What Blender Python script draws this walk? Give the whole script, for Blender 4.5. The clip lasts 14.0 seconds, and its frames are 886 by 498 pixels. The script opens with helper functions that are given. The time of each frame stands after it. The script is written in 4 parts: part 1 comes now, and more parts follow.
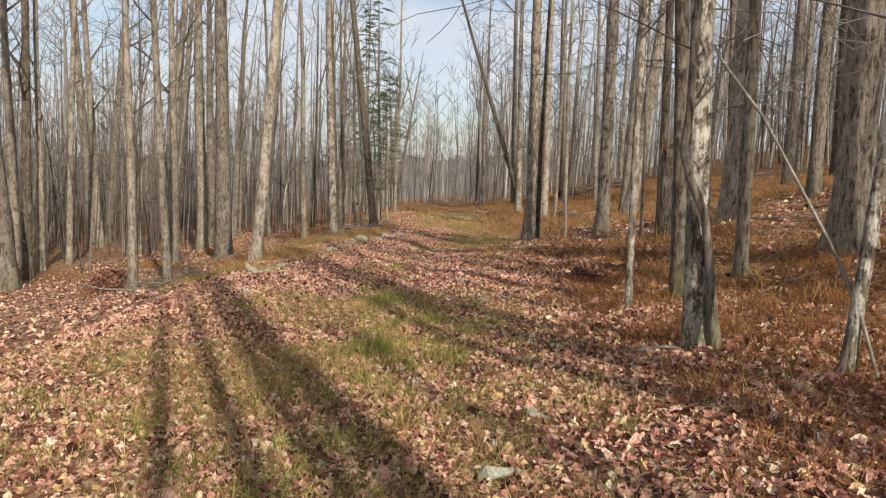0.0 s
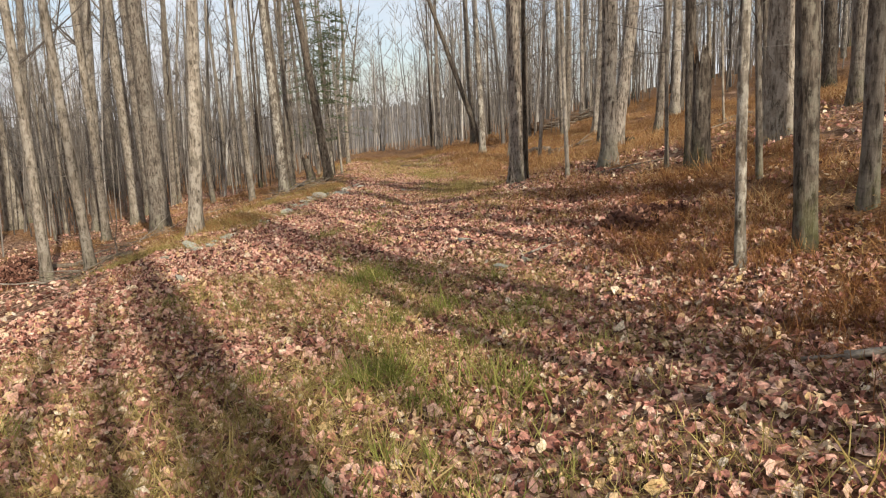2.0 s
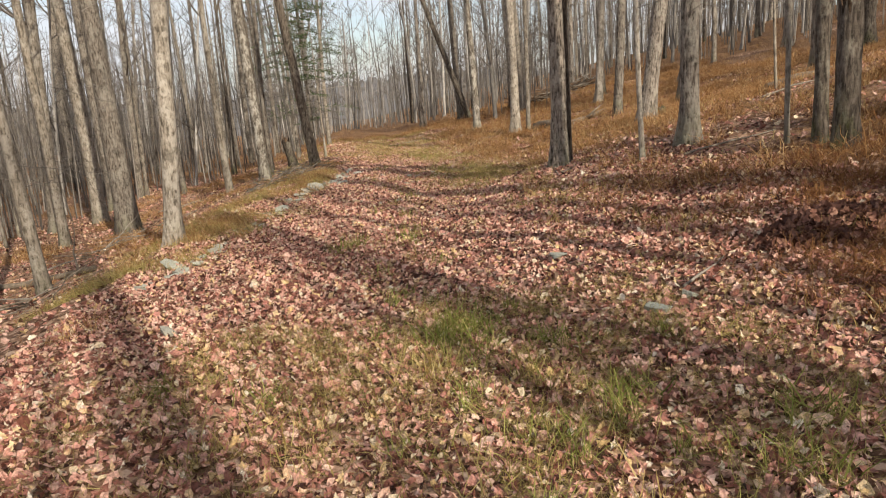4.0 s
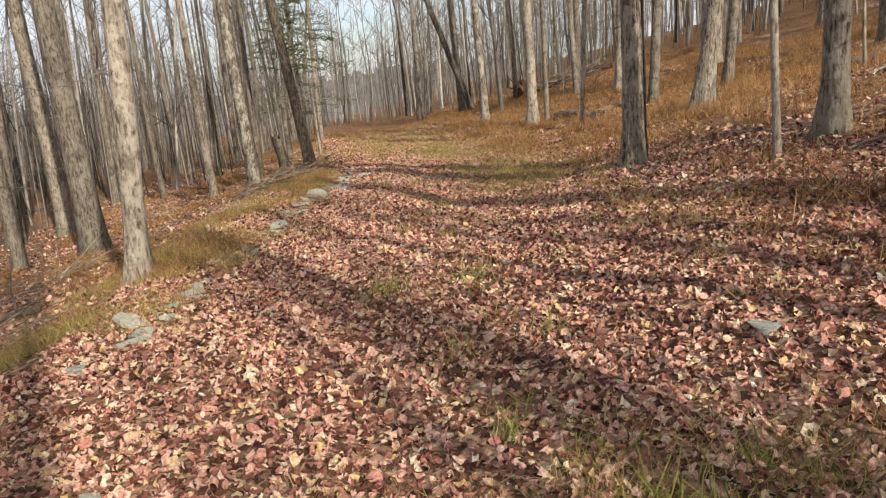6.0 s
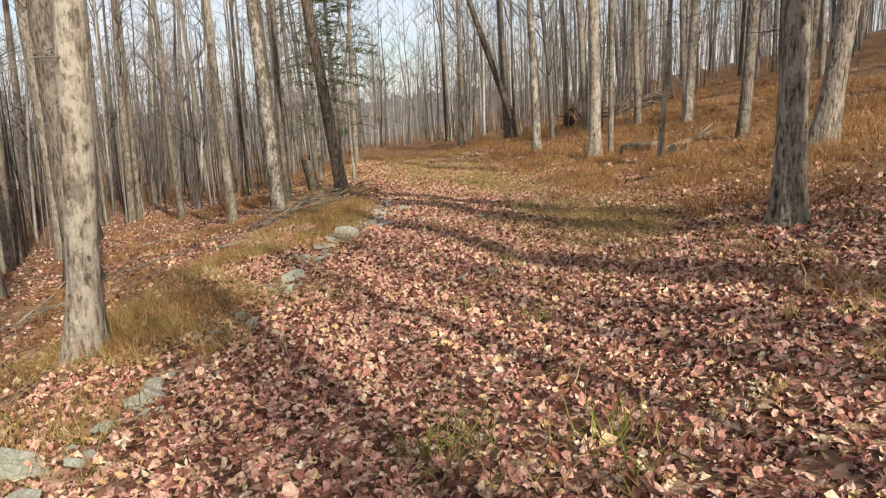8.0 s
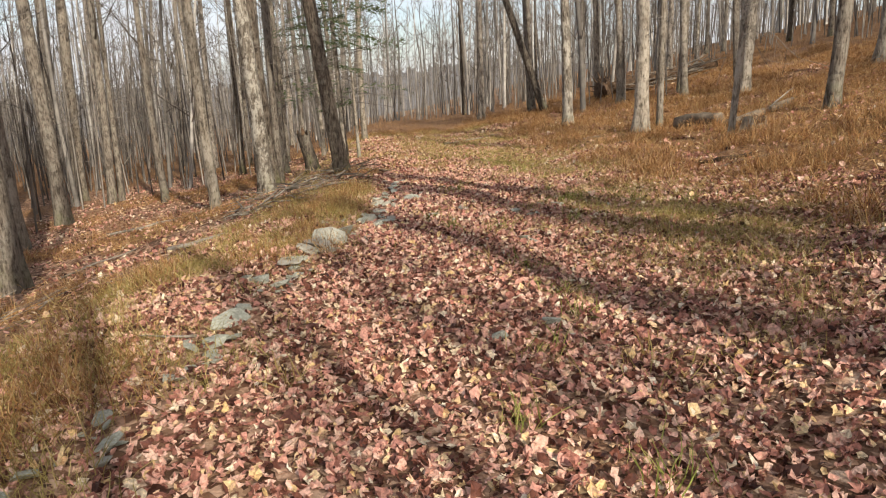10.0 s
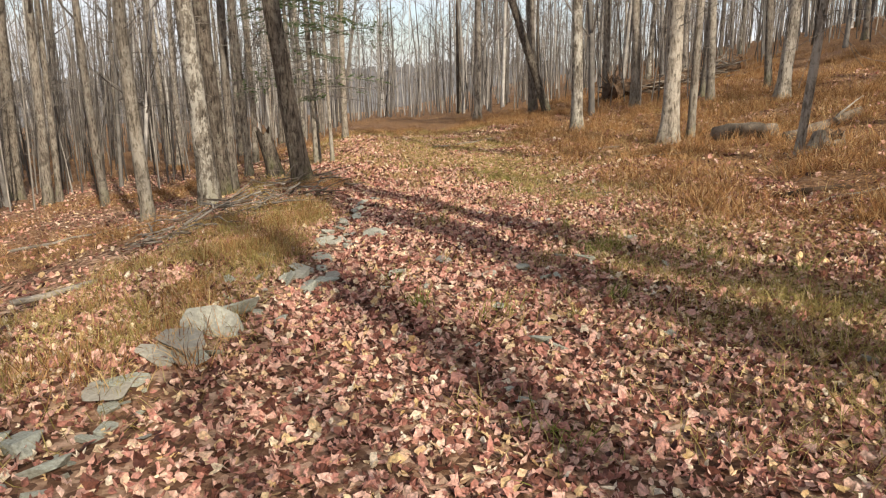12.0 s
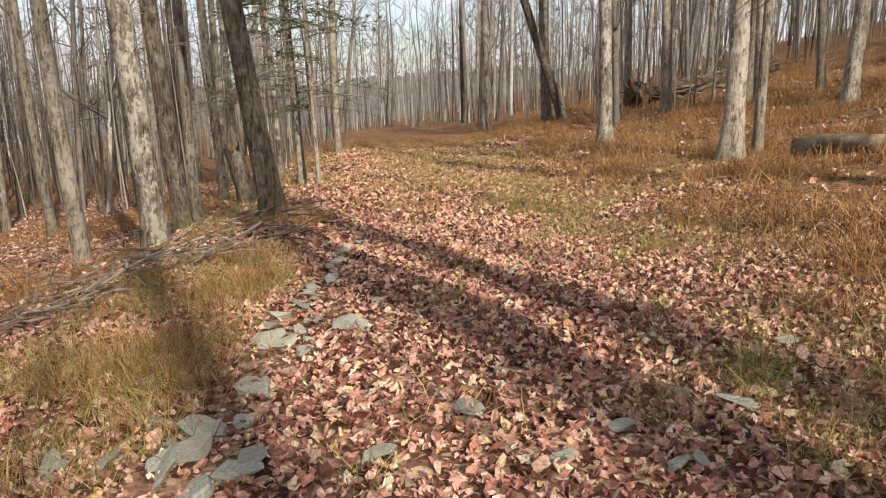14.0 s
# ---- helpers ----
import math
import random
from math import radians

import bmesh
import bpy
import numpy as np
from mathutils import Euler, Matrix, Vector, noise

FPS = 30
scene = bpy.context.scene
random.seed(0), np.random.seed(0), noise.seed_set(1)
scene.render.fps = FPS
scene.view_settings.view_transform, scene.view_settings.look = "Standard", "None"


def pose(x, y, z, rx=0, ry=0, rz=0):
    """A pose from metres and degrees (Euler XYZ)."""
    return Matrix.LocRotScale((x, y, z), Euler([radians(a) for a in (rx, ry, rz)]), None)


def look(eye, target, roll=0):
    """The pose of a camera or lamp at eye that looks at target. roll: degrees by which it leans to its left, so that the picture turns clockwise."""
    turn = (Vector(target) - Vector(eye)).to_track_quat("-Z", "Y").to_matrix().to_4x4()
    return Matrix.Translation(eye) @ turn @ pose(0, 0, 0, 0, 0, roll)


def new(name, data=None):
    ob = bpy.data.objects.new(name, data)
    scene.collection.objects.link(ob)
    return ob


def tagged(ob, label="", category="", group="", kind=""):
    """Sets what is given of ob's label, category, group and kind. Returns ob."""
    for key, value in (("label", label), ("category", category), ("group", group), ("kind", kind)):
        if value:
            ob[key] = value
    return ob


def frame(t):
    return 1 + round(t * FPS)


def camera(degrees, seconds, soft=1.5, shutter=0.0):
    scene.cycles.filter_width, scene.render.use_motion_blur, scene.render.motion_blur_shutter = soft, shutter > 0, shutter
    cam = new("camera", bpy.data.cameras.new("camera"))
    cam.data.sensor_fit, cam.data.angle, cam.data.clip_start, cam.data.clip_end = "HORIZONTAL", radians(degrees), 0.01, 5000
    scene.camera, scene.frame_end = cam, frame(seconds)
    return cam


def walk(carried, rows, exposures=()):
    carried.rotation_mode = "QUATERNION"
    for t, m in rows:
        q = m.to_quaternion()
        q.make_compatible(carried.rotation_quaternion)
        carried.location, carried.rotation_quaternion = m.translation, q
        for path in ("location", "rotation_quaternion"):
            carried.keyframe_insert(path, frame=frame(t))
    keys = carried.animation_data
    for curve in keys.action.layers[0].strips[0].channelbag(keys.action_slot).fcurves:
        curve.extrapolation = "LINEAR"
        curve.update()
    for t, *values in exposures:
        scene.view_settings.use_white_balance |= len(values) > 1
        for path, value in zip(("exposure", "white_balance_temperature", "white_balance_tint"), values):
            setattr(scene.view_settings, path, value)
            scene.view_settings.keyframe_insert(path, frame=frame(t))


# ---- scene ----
cam = camera(65.2, 14.0, soft=1.15)
PATH = [
    (0, (0.019, 0.093, 1.414), (0.014, 2.081, 1.191), 2.3),
    (0.5, (-0.102, 0.715, 1.346), (-0.12, 2.696, 1.075), 0.0),
    (1, (-0.204, 1.365, 1.308), (-0.209, 3.341, 1.0), -1.0),
    (1.5, (-0.358, 2.017, 1.263), (-0.294, 3.986, 0.918), -1.3),
    (2, (-0.495, 2.701, 1.19), (-0.369, 4.662, 0.818), -1.9),
    (2.5, (-0.785, 3.375, 1.199), (-0.625, 5.329, 0.803), -2.7),
    (2.7, (-0.898, 3.623, 1.243), (-0.728, 5.573, 0.831), -2.8),
    (4.8, (-1.626, 6.583, 1.199), (-1.412, 8.52, 0.751), -4.0),
    (5, (-1.669, 6.885, 1.197), (-1.454, 8.823, 0.752), -4.1),
    (5.5, (-1.72, 7.617, 1.168), (-1.501, 9.554, 0.719), -4.5),
    (6, (-1.881, 8.293, 1.103), (-1.648, 10.224, 0.637), -4.7),
    (6.5, (-1.953, 8.964, 1.031), (-1.699, 10.889, 0.552), -4.5),
    (7, (-2.018, 9.734, 1.007), (-1.771, 11.662, 0.537), -4.0),
    (7.5, (-2.013, 10.436, 1.007), (-1.798, 12.376, 0.57), -3.1),
    (8, (-1.974, 11.125, 0.99), (-1.817, 13.081, 0.6), -2.3),
    (8.2, (-1.954, 11.425, 0.97), (-1.82, 13.384, 0.588), -2.2),
    (10.3, (-1.774, 14.734, 0.723), (-1.665, 16.673, 0.248), -2.3),
    (10.5, (-1.771, 15.082, 0.684), (-1.654, 17.018, 0.199), -2.2),
    (11, (-1.605, 15.857, 0.664), (-1.472, 17.791, 0.173), -1.6),
    (11.5, (-1.473, 16.668, 0.674), (-1.336, 18.605, 0.197), -0.8),
    (12, (-1.381, 17.411, 0.717), (-1.25, 19.351, 0.251), -0.5),
    (12.5, (-1.32, 18.15, 0.708), (-1.207, 20.096, 0.26), -0.7),
    (13, (-1.358, 18.925, 0.693), (-1.259, 20.873, 0.251), -1.1),
    (13.5, (-1.271, 19.648, 0.668), (-1.169, 21.596, 0.228), -1.2),
    (14, (-1.273, 20.383, 0.651), (-1.15, 22.329, 0.208), -1.1),
]
walk(cam, [(t, look(eye, target, roll)) for t, eye, target, roll in PATH], [(0, 0.24), (2.5, 0.33), (5, 0.39), (8, 0.42), (11, 0.47), (14, 0.49)])


# ---- light ----
SUN_AZ, SUN_EL = 113.5, 31.0   # direction in which the shadows run, height of the sun
world = bpy.data.worlds.new("sky")
scene.world = world
world.use_nodes = True
wn, wl = world.node_tree.nodes, world.node_tree.links
wn.clear()
sky = wn.new("ShaderNodeTexSky")
sky.sky_type, sky.sun_disc = "NISHITA", False
sky.sun_elevation = radians(SUN_EL)
# the sky's sun stands opposite to the run of the shadows (rotation is clockwise from +y)
sky.sun_rotation = radians(90.0 - (SUN_AZ + 180.0))
sky.air_density, sky.dust_density, sky.ozone_density = 1.0, 1.6, 1.0
geo = wn.new("ShaderNodeTexCoord")
stretch = wn.new("ShaderNodeMapping")
stretch.inputs["Scale"].default_value = (1.6, 1.6, 5.0)
cloud = wn.new("ShaderNodeTexNoise")
cloud.inputs["Scale"].default_value, cloud.inputs["Detail"].default_value, cloud.inputs["Roughness"].default_value = 1.7, 6.0, 0.6
cramp = wn.new("ShaderNodeValToRGB")
cramp.color_ramp.elements[0].position, cramp.color_ramp.elements[1].position = 0.36, 0.62
cramp.color_ramp.elements[0].color, cramp.color_ramp.elements[1].color = (0.25, 0.25, 0.25, 1), (0.9, 0.9, 0.9, 1)
cmix = wn.new("ShaderNodeMix")
cmix.data_type = "RGBA"
cmix.inputs[7].default_value = (6.0, 6.1, 6.5, 1)
bg = wn.new("ShaderNodeBackground")
bg.inputs["Strength"].default_value = 0.115
wout = wn.new("ShaderNodeOutputWorld")
wl.new(geo.outputs["Generated"], stretch.inputs["Vector"])
wl.new(stretch.outputs["Vector"], cloud.inputs["Vector"])
wl.new(cloud.outputs["Fac"], cramp.inputs["Fac"])
wl.new(cramp.outputs["Color"], cmix.inputs[0])
wl.new(sky.outputs["Color"], cmix.inputs[6])
wl.new(cmix.outputs[2], bg.inputs["Color"])
wl.new(bg.outputs["Background"], wout.inputs["Surface"])

sun_data = bpy.data.lights.new("sun", "SUN")
sun_data.energy, sun_data.angle, sun_data.color = 5.0, radians(0.8), (1.0, 0.915, 0.775)
sun = new("sun", sun_data)
toward = Vector((math.cos(radians(SUN_AZ)) * math.cos(radians(SUN_EL)), math.sin(radians(SUN_AZ)) * math.cos(radians(SUN_EL)), -math.sin(radians(SUN_EL))))
sun.matrix_world = look((8, -20, 25), Vector((8, -20, 25)) + toward)


# ---- materials ----
class Mat:
    """A node material being wired."""

    def __init__(self, name, rough=0.85, spec=0.25):
        self.m = bpy.data.materials.new(name)
        self.m.use_nodes = True
        self.n, self.l = self.m.node_tree.nodes, self.m.node_tree.links
        self.bsdf = self.n["Principled BSDF"]
        self.bsdf.inputs["Roughness"].default_value = rough
        self.bsdf.inputs["Specular IOR Level"].default_value = spec

    def coords(self, kind="Object", scale=(1, 1, 1), shift=None):
        if kind == "World":
            src = self.n.new("ShaderNodeNewGeometry").outputs["Position"]
        else:
            src = self.n.new("ShaderNodeTexCoord").outputs[kind]
        mp = self.n.new("ShaderNodeMapping")
        mp.inputs["Scale"].default_value = scale
        self.l.new(src, mp.inputs["Vector"])
        if shift:
            self.l.new(shift, mp.inputs["Location"])
        return mp.outputs["Vector"]

    def noise(self, vec, scale, detail=4.0, rough=0.6):
        t = self.n.new("ShaderNodeTexNoise")
        t.inputs["Scale"].default_value, t.inputs["Detail"].default_value, t.inputs["Roughness"].default_value = scale, detail, rough
        self.l.new(vec, t.inputs["Vector"])
        return t.outputs["Fac"]

    def voronoi(self, vec, scale, out="Color", feature="F1"):
        t = self.n.new("ShaderNodeTexVoronoi")
        t.feature = feature
        t.inputs["Scale"].default_value = scale
        self.l.new(vec, t.inputs["Vector"])
        return t.outputs[out]

    def ramp(self, fac, *stops):
        r = self.n.new("ShaderNodeValToRGB")
        el = r.color_ramp.elements
        while len(el) < len(stops):
            el.new(0.5)
        for e, (p, c) in zip(el, stops):
            e.position = p
            e.color = (*c, 1) if len(c) == 3 else c
        self.l.new(fac, r.inputs["Fac"])
        return r.outputs["Color"]

    def mask(self, fac, lo, hi):
        t = self.n.new("ShaderNodeMapRange")
        t.inputs["From Min"].default_value, t.inputs["From Max"].default_value = lo, hi
        self.l.new(fac, t.inputs["Value"])
        return t.outputs["Result"]

    def mix(self, fac, a, b, blend="MIX"):
        t = self.n.new("ShaderNodeMix")
        t.data_type, t.blend_type = "RGBA", blend
        for sock, v in ((t.inputs[0], fac), (t.inputs[6], a), (t.inputs[7], b)):
            if hasattr(v, "links"):
                self.l.new(v, sock)
            else:
                sock.default_value = v if isinstance(v, float) else (*v, 1)
        return t.outputs[2]

    def math(self, op, a, b):
        t = self.n.new("ShaderNodeMath")
        t.operation = op
        for sock, v in ((t.inputs[0], a), (t.inputs[1], b)):
            if hasattr(v, "links"):
                self.l.new(v, sock)
            else:
                sock.default_value = v
        return t.outputs[0]

    def island(self):
        return self.n.new("ShaderNodeNewGeometry").outputs["Random Per Island"]

    def rand(self):
        return self.n.new("ShaderNodeObjectInfo").outputs["Random"]

    def done(self, colour, bump=None, strength=0.5, distance=0.02, translucent=0.0):
        self.l.new(colour, self.bsdf.inputs["Base Color"])
        if bump is not None:
            b = self.n.new("ShaderNodeBump")
            b.inputs["Strength"].default_value, b.inputs["Distance"].default_value = strength, distance
            self.l.new(bump, b.inputs["Height"])
            self.l.new(b.outputs["Normal"], self.bsdf.inputs["Normal"])
        if translucent:
            tr = self.n.new("ShaderNodeBsdfTranslucent")
            self.l.new(colour, tr.inputs["Color"])
            ms = self.n.new("ShaderNodeMixShader")
            ms.inputs["Fac"].default_value = translucent
            self.l.new(self.bsdf.outputs[0], ms.inputs[1])
            self.l.new(tr.outputs[0], ms.inputs[2])
            self.l.new(ms.outputs[0], self.n["Material Output"].inputs["Surface"])
        return self.m


def bark_material(name, dark, mid, light, patch=(0.5, 0.5, 0.46), patch_amount=0.3, fissure=1.0, moss=0.0):
    k = Mat(name, 0.9, 0.15)
    r = k.rand()
    shift = k.n.new("ShaderNodeCombineXYZ")
    k.l.new(k.math("MULTIPLY", r, 37.0), shift.inputs[0])
    k.l.new(k.math("MULTIPLY", r, 11.0), shift.inputs[2])
    v = k.coords("Object", (1, 1, 0.20), shift.outputs[0])
    iso = k.coords("Object", (1, 1, 0.55), shift.outputs[0])
    mott = k.noise(iso, 26.0, 5.0, 0.7)
    furrow = k.noise(v, 27.0, 6.0, 0.62)
    broad = k.noise(iso, 4.5, 6.0, 0.68)
    rings = k.noise(k.coords("Object", (0.6, 0.6, 5.0), shift.outputs[0]), 6.0, 3.0, 0.6)
    col = k.ramp(furrow, (0.36, dark), (0.47, mid), (0.64, light))
    col = k.mix(k.math("MULTIPLY", k.mask(rings, 0.56, 0.7), 0.35), col, dark)
    flake = k.math("ADD", k.math("MULTIPLY", broad, 0.55), k.math("MULTIPLY", k.noise(iso, 15.0, 5.0, 0.72), 0.45))
    edge = 0.555 - 0.14 * patch_amount
    col = k.mix(k.math("MULTIPLY", k.mask(flake, edge - 0.02, edge + 0.035), min(0.95, 0.45 + patch_amount)), col, k.ramp(mott, (0.30, tuple(c * 0.62 for c in patch)), (0.6, patch)))
    if moss:
        sep = k.n.new("ShaderNodeSeparateXYZ")
        k.l.new(k.coords("Object"), sep.inputs[0])
        low = k.mask(sep.outputs[2], 0.7, 0.0)
        low = k.math("MULTIPLY", low, k.mask(broad, 0.44, 0.60))
        col = k.mix(k.math("MULTIPLY", low, moss), col, (0.09, 0.10, 0.025))
    col = k.mix(k.math("MULTIPLY", k.mask(mott, 0.55, 0.68), 0.5), col, dark)
    # dark old branch scars and stained blotches
    col = k.mix(k.math("MULTIPLY", k.mask(k.noise(k.coords("Object", (1, 1, 0.8), shift.outputs[0]), 3.1, 5.0, 0.7), 0.57, 0.64), 0.55), col, dark)
    col = k.mix(k.math("MULTIPLY", k.mask(k.voronoi(iso, 5.0, "Distance"), 0.12, 0.05), 0.7), col, dark)
    tint = k.ramp(r, (0.0, (0.90, 0.87, 0.84)), (0.5, (1.02, 0.99, 0.96)), (1.0, (1.12, 1.07, 1.01)))
    col = k.mix(1.0, col, tint, "MULTIPLY")
    high = k.math("ADD", furrow, k.math("MULTIPLY", broad, 0.5))
    return k.done(col, high, 0.9 * fissure, 0.03)


BARK = {
    "pale": bark_material("bark_pale", (0.063, 0.053, 0.04), (0.177, 0.152, 0.121), (0.281, 0.247, 0.204), (0.383, 0.352, 0.3), 0.30, 0.7, 0.5),
    "grey": bark_material("bark_grey", (0.044, 0.036, 0.028), (0.138, 0.117, 0.096), (0.232, 0.203, 0.169), (0.304, 0.283, 0.241), 0.22, 1.0, 0.6),
    "dark": bark_material("bark_dark", (0.027, 0.022, 0.017), (0.084, 0.068, 0.054), (0.163, 0.138, 0.112), (0.269, 0.249, 0.202), 0.10, 1.2, 0.7),
    "rough": bark_material("bark_rough", (0.035, 0.028, 0.021), (0.178, 0.15, 0.124), (0.357, 0.315, 0.269), (0.427, 0.395, 0.338), 0.26, 1.6, 0.5),
    "white": bark_material("bark_white", (0.035, 0.028, 0.021), (0.124, 0.104, 0.083), (0.248, 0.22, 0.182), (0.657, 0.629, 0.564), 0.42, 1.4, 0.9),
    "bright": bark_material("bark_bright", (0.071, 0.06, 0.046), (0.21, 0.181, 0.146), (0.326, 0.292, 0.244), (0.447, 0.409, 0.35), 0.38, 0.9, 0.4),
    "blotch": bark_material("bark_blotch", (0.04, 0.032, 0.024), (0.148, 0.127, 0.101), (0.258, 0.23, 0.192), (0.517, 0.489, 0.424), 0.34, 1.0, 0.5),
}


def ground_material():
    k = Mat("leaf_litter_ground", 0.95, 0.1)
    w = k.coords("World")
    warp = k.noise(w, 9.0, 3.0)
    cells = k.voronoi(w, 13.0)
    cells2 = k.voronoi(k.coords("World", (1, 1, 1)), 24.0)
    broad = k.noise(w, 0.55, 5.0, 0.6)
    fine = k.noise(w, 40.0, 4.0, 0.7)
    sep = k.n.new("ShaderNodeSeparateColor")
    k.l.new(cells, sep.inputs[0])
    sep2 = k.n.new("ShaderNodeSeparateColor")
    k.l.new(cells2, sep2.inputs[0])
    a = k.ramp(sep.outputs[0], (0.0, (0.05, 0.026, 0.016)), (0.35, (0.17, 0.085, 0.05)), (0.7, (0.40, 0.235, 0.155)), (1.0, (0.58, 0.41, 0.29)))
    b = k.ramp(sep2.outputs[1], (0.0, (0.04, 0.022, 0.013)), (0.5, (0.17, 0.09, 0.052)), (1.0, (0.48, 0.31, 0.20)))
    litter = k.mix(k.mask(warp, 0.4, 0.6), a, b)
    fern = k.mix(k.math("MULTIPLY", k.mask(sep2.outputs[2], 0.62, 0.7), 0.6), k.ramp(fine, (0.36, (0.05, 0.026, 0.015)), (0.50, (0.19, 0.096, 0.045)), (0.64, (0.46, 0.27, 0.12))), b)
    cover = k.n.new("ShaderNodeAttribute")
    cover.attribute_name = "cover"
    near = k.math("ADD", cover.outputs["Fac"], k.math("MULTIPLY", k.math("SUBTRACT", broad, 0.5), 1.2))
    col = k.mix(k.mask(near, 0.35, 0.65), litter, fern)
    soil = k.mix(k.mask(fine, 0.62, 0.72), col, (0.05, 0.033, 0.02))
    h = k.math("ADD", k.math("MULTIPLY", sep.outputs[2], 0.6), fine)
    return k.done(soil, h, 0.8, 0.03)


def island_material(name, stops, rough=0.85, translucent=0.25, grain=30.0, amount=0.3):
    k = Mat(name, rough, 0.2)
    col = k.ramp(k.island(), *stops)
    g = k.noise(k.coords("World"), grain, 3.0, 0.6)
    shade = k.ramp(g, (0.3, (1 - amount,) * 3), (0.7, (1 + amount * 0.4,) * 3))
    return k.done(k.mix(1.0, col, shade, "MULTIPLY"), translucent=translucent)


GROUND = ground_material()
LEAF = island_material("fallen_leaf", [(0.0, (0.055, 0.022, 0.016)), (0.22, (0.22, 0.086, 0.058)), (0.42, (0.52, 0.235, 0.178)), (0.62, (0.70, 0.395, 0.302)), (0.80, (0.79, 0.53, 0.41)), (0.90, (0.70, 0.48, 0.22)), (1.0, (0.86, 0.74, 0.58))], 0.5, 0.15, 60.0, 0.55)
FERN = island_material("dry_fern", [(0.0, (0.13, 0.056, 0.024)), (0.4, (0.34, 0.165, 0.066)), (0.75, (0.54, 0.31, 0.125)), (1.0, (0.68, 0.49, 0.26))], 0.85, 0.35, 12.0)
# rusty fern, darker than FERN: the shade under the trees is in its colour
SHADED_RUST = island_material("shaded_rust_fern", [(0.0, (0.11, 0.045, 0.018)), (0.5, (0.26, 0.112, 0.042)), (1.0, (0.44, 0.235, 0.09))], 0.9, 0.25, 12.0)
OAKLEAF = island_material("dry_oak_leaf", [(0.0, (0.06, 0.027, 0.02)), (0.6, (0.19, 0.085, 0.058)), (1.0, (0.36, 0.20, 0.14))], 0.8, 0.1)
STRAW = island_material("dry_grass", [(0.0, (0.22, 0.14, 0.045)), (0.5, (0.40, 0.28, 0.10)), (1.0, (0.56, 0.44, 0.20))], 0.8, 0.35)
OLIVE = island_material("olive_grass", [(0.0, (0.18, 0.14, 0.04)), (0.5, (0.38, 0.30, 0.095)), (1.0, (0.58, 0.48, 0.20))], 0.8, 0.35)
GREEN = island_material("green_grass", [(0.0, (0.12, 0.14, 0.025)), (0.5, (0.25, 0.27, 0.06)), (1.0, (0.50, 0.45, 0.15))], 0.7, 0.35)
NEEDLE = island_material("hemlock_needles", [(0.0, (0.035, 0.06, 0.022)), (0.6, (0.075, 0.11, 0.04)), (1.0, (0.17, 0.20, 0.08))], 0.7, 0.25)
FARWOOD = island_material("far_bark", [(0.0, (0.09, 0.08, 0.07)), (0.45, (0.20, 0.18, 0.157)), (0.8, (0.33, 0.30, 0.265)), (1.0, (0.50, 0.465, 0.42))], 0.9, 0.0, 4.0)
TWIG = island_material("twigs", [(0.0, (0.08, 0.066, 0.055)), (0.6, (0.18, 0.155, 0.132)), (1.0, (0.30, 0.265, 0.225))], 0.9, 0.0, 3.0)


def rock_material():
    k = Mat("grey_stone", 0.9, 0.12)
    v = k.coords("Object")
    n, f = k.noise(v, 6.0, 6.0, 0.65), k.noise(v, 45.0, 4.0, 0.7)
    col = k.ramp(n, (0.3, (0.23, 0.22, 0.175)), (0.55, (0.40, 0.40, 0.325)), (0.75, (0.54, 0.54, 0.45)))
    col = k.mix(k.mask(k.rand(), 0.7, 1.3), col, (0.27, 0.21, 0.17))
    lichen = k.mask(k.noise(v, 11.0, 5.0, 0.7), 0.58, 0.64)
    col = k.mix(k.math("MULTIPLY", lichen, 0.6), col, (0.40, 0.40, 0.29))
    return k.done(col, k.math("ADD", n, k.math("MULTIPLY", f, 0.4)), 0.7, 0.02)


def wood_material(name, dark, light):
    k = Mat(name, 0.9, 0.15)
    v = k.coords("Object", (1, 1, 1))
    n, f = k.noise(v, 5.0, 5.0, 0.65), k.noise(k.coords("Object", (0.25, 1.5, 1.5)), 40.0, 4.0, 0.65)
    col = k.mix(k.mask(n, 0.35, 0.7), k.ramp(f, (0.3, dark), (0.7, light)), tuple(0.6 * c for c in dark))
    return k.done(col, f, 0.7, 0.012)


ROCK = rock_material()
DEADWOOD = wood_material("dead_wood", (0.10, 0.075, 0.052), (0.34, 0.27, 0.20))
ROTTEN = wood_material("rotten_wood", (0.05, 0.032, 0.02), (0.22, 0.135, 0.08))
STICK = wood_material("grey_stick", (0.17, 0.14, 0.11), (0.48, 0.42, 0.34))


# ---- the lie of the land ----
def soft(v, k=0.6):
    return k * np.logaddexp(0.0, np.asarray(v, float) / k)


def ease(a, b, v):
    v = np.clip((np.asarray(v, float) - a) / (b - a), 0, 1)
    return v * v * (3 - 2 * v)


def trail(y):
    z = 0.02 - 0.97 * (1 - np.exp(-soft(y, 2) / 9.5)) + 0.035 * soft(-np.asarray(y, float), 2)
    z = z - 0.28 * ease(21, 36, y)
    return z - 0.028 * soft(np.asarray(y, float) - 46, 5) * ease(46, 80, y)


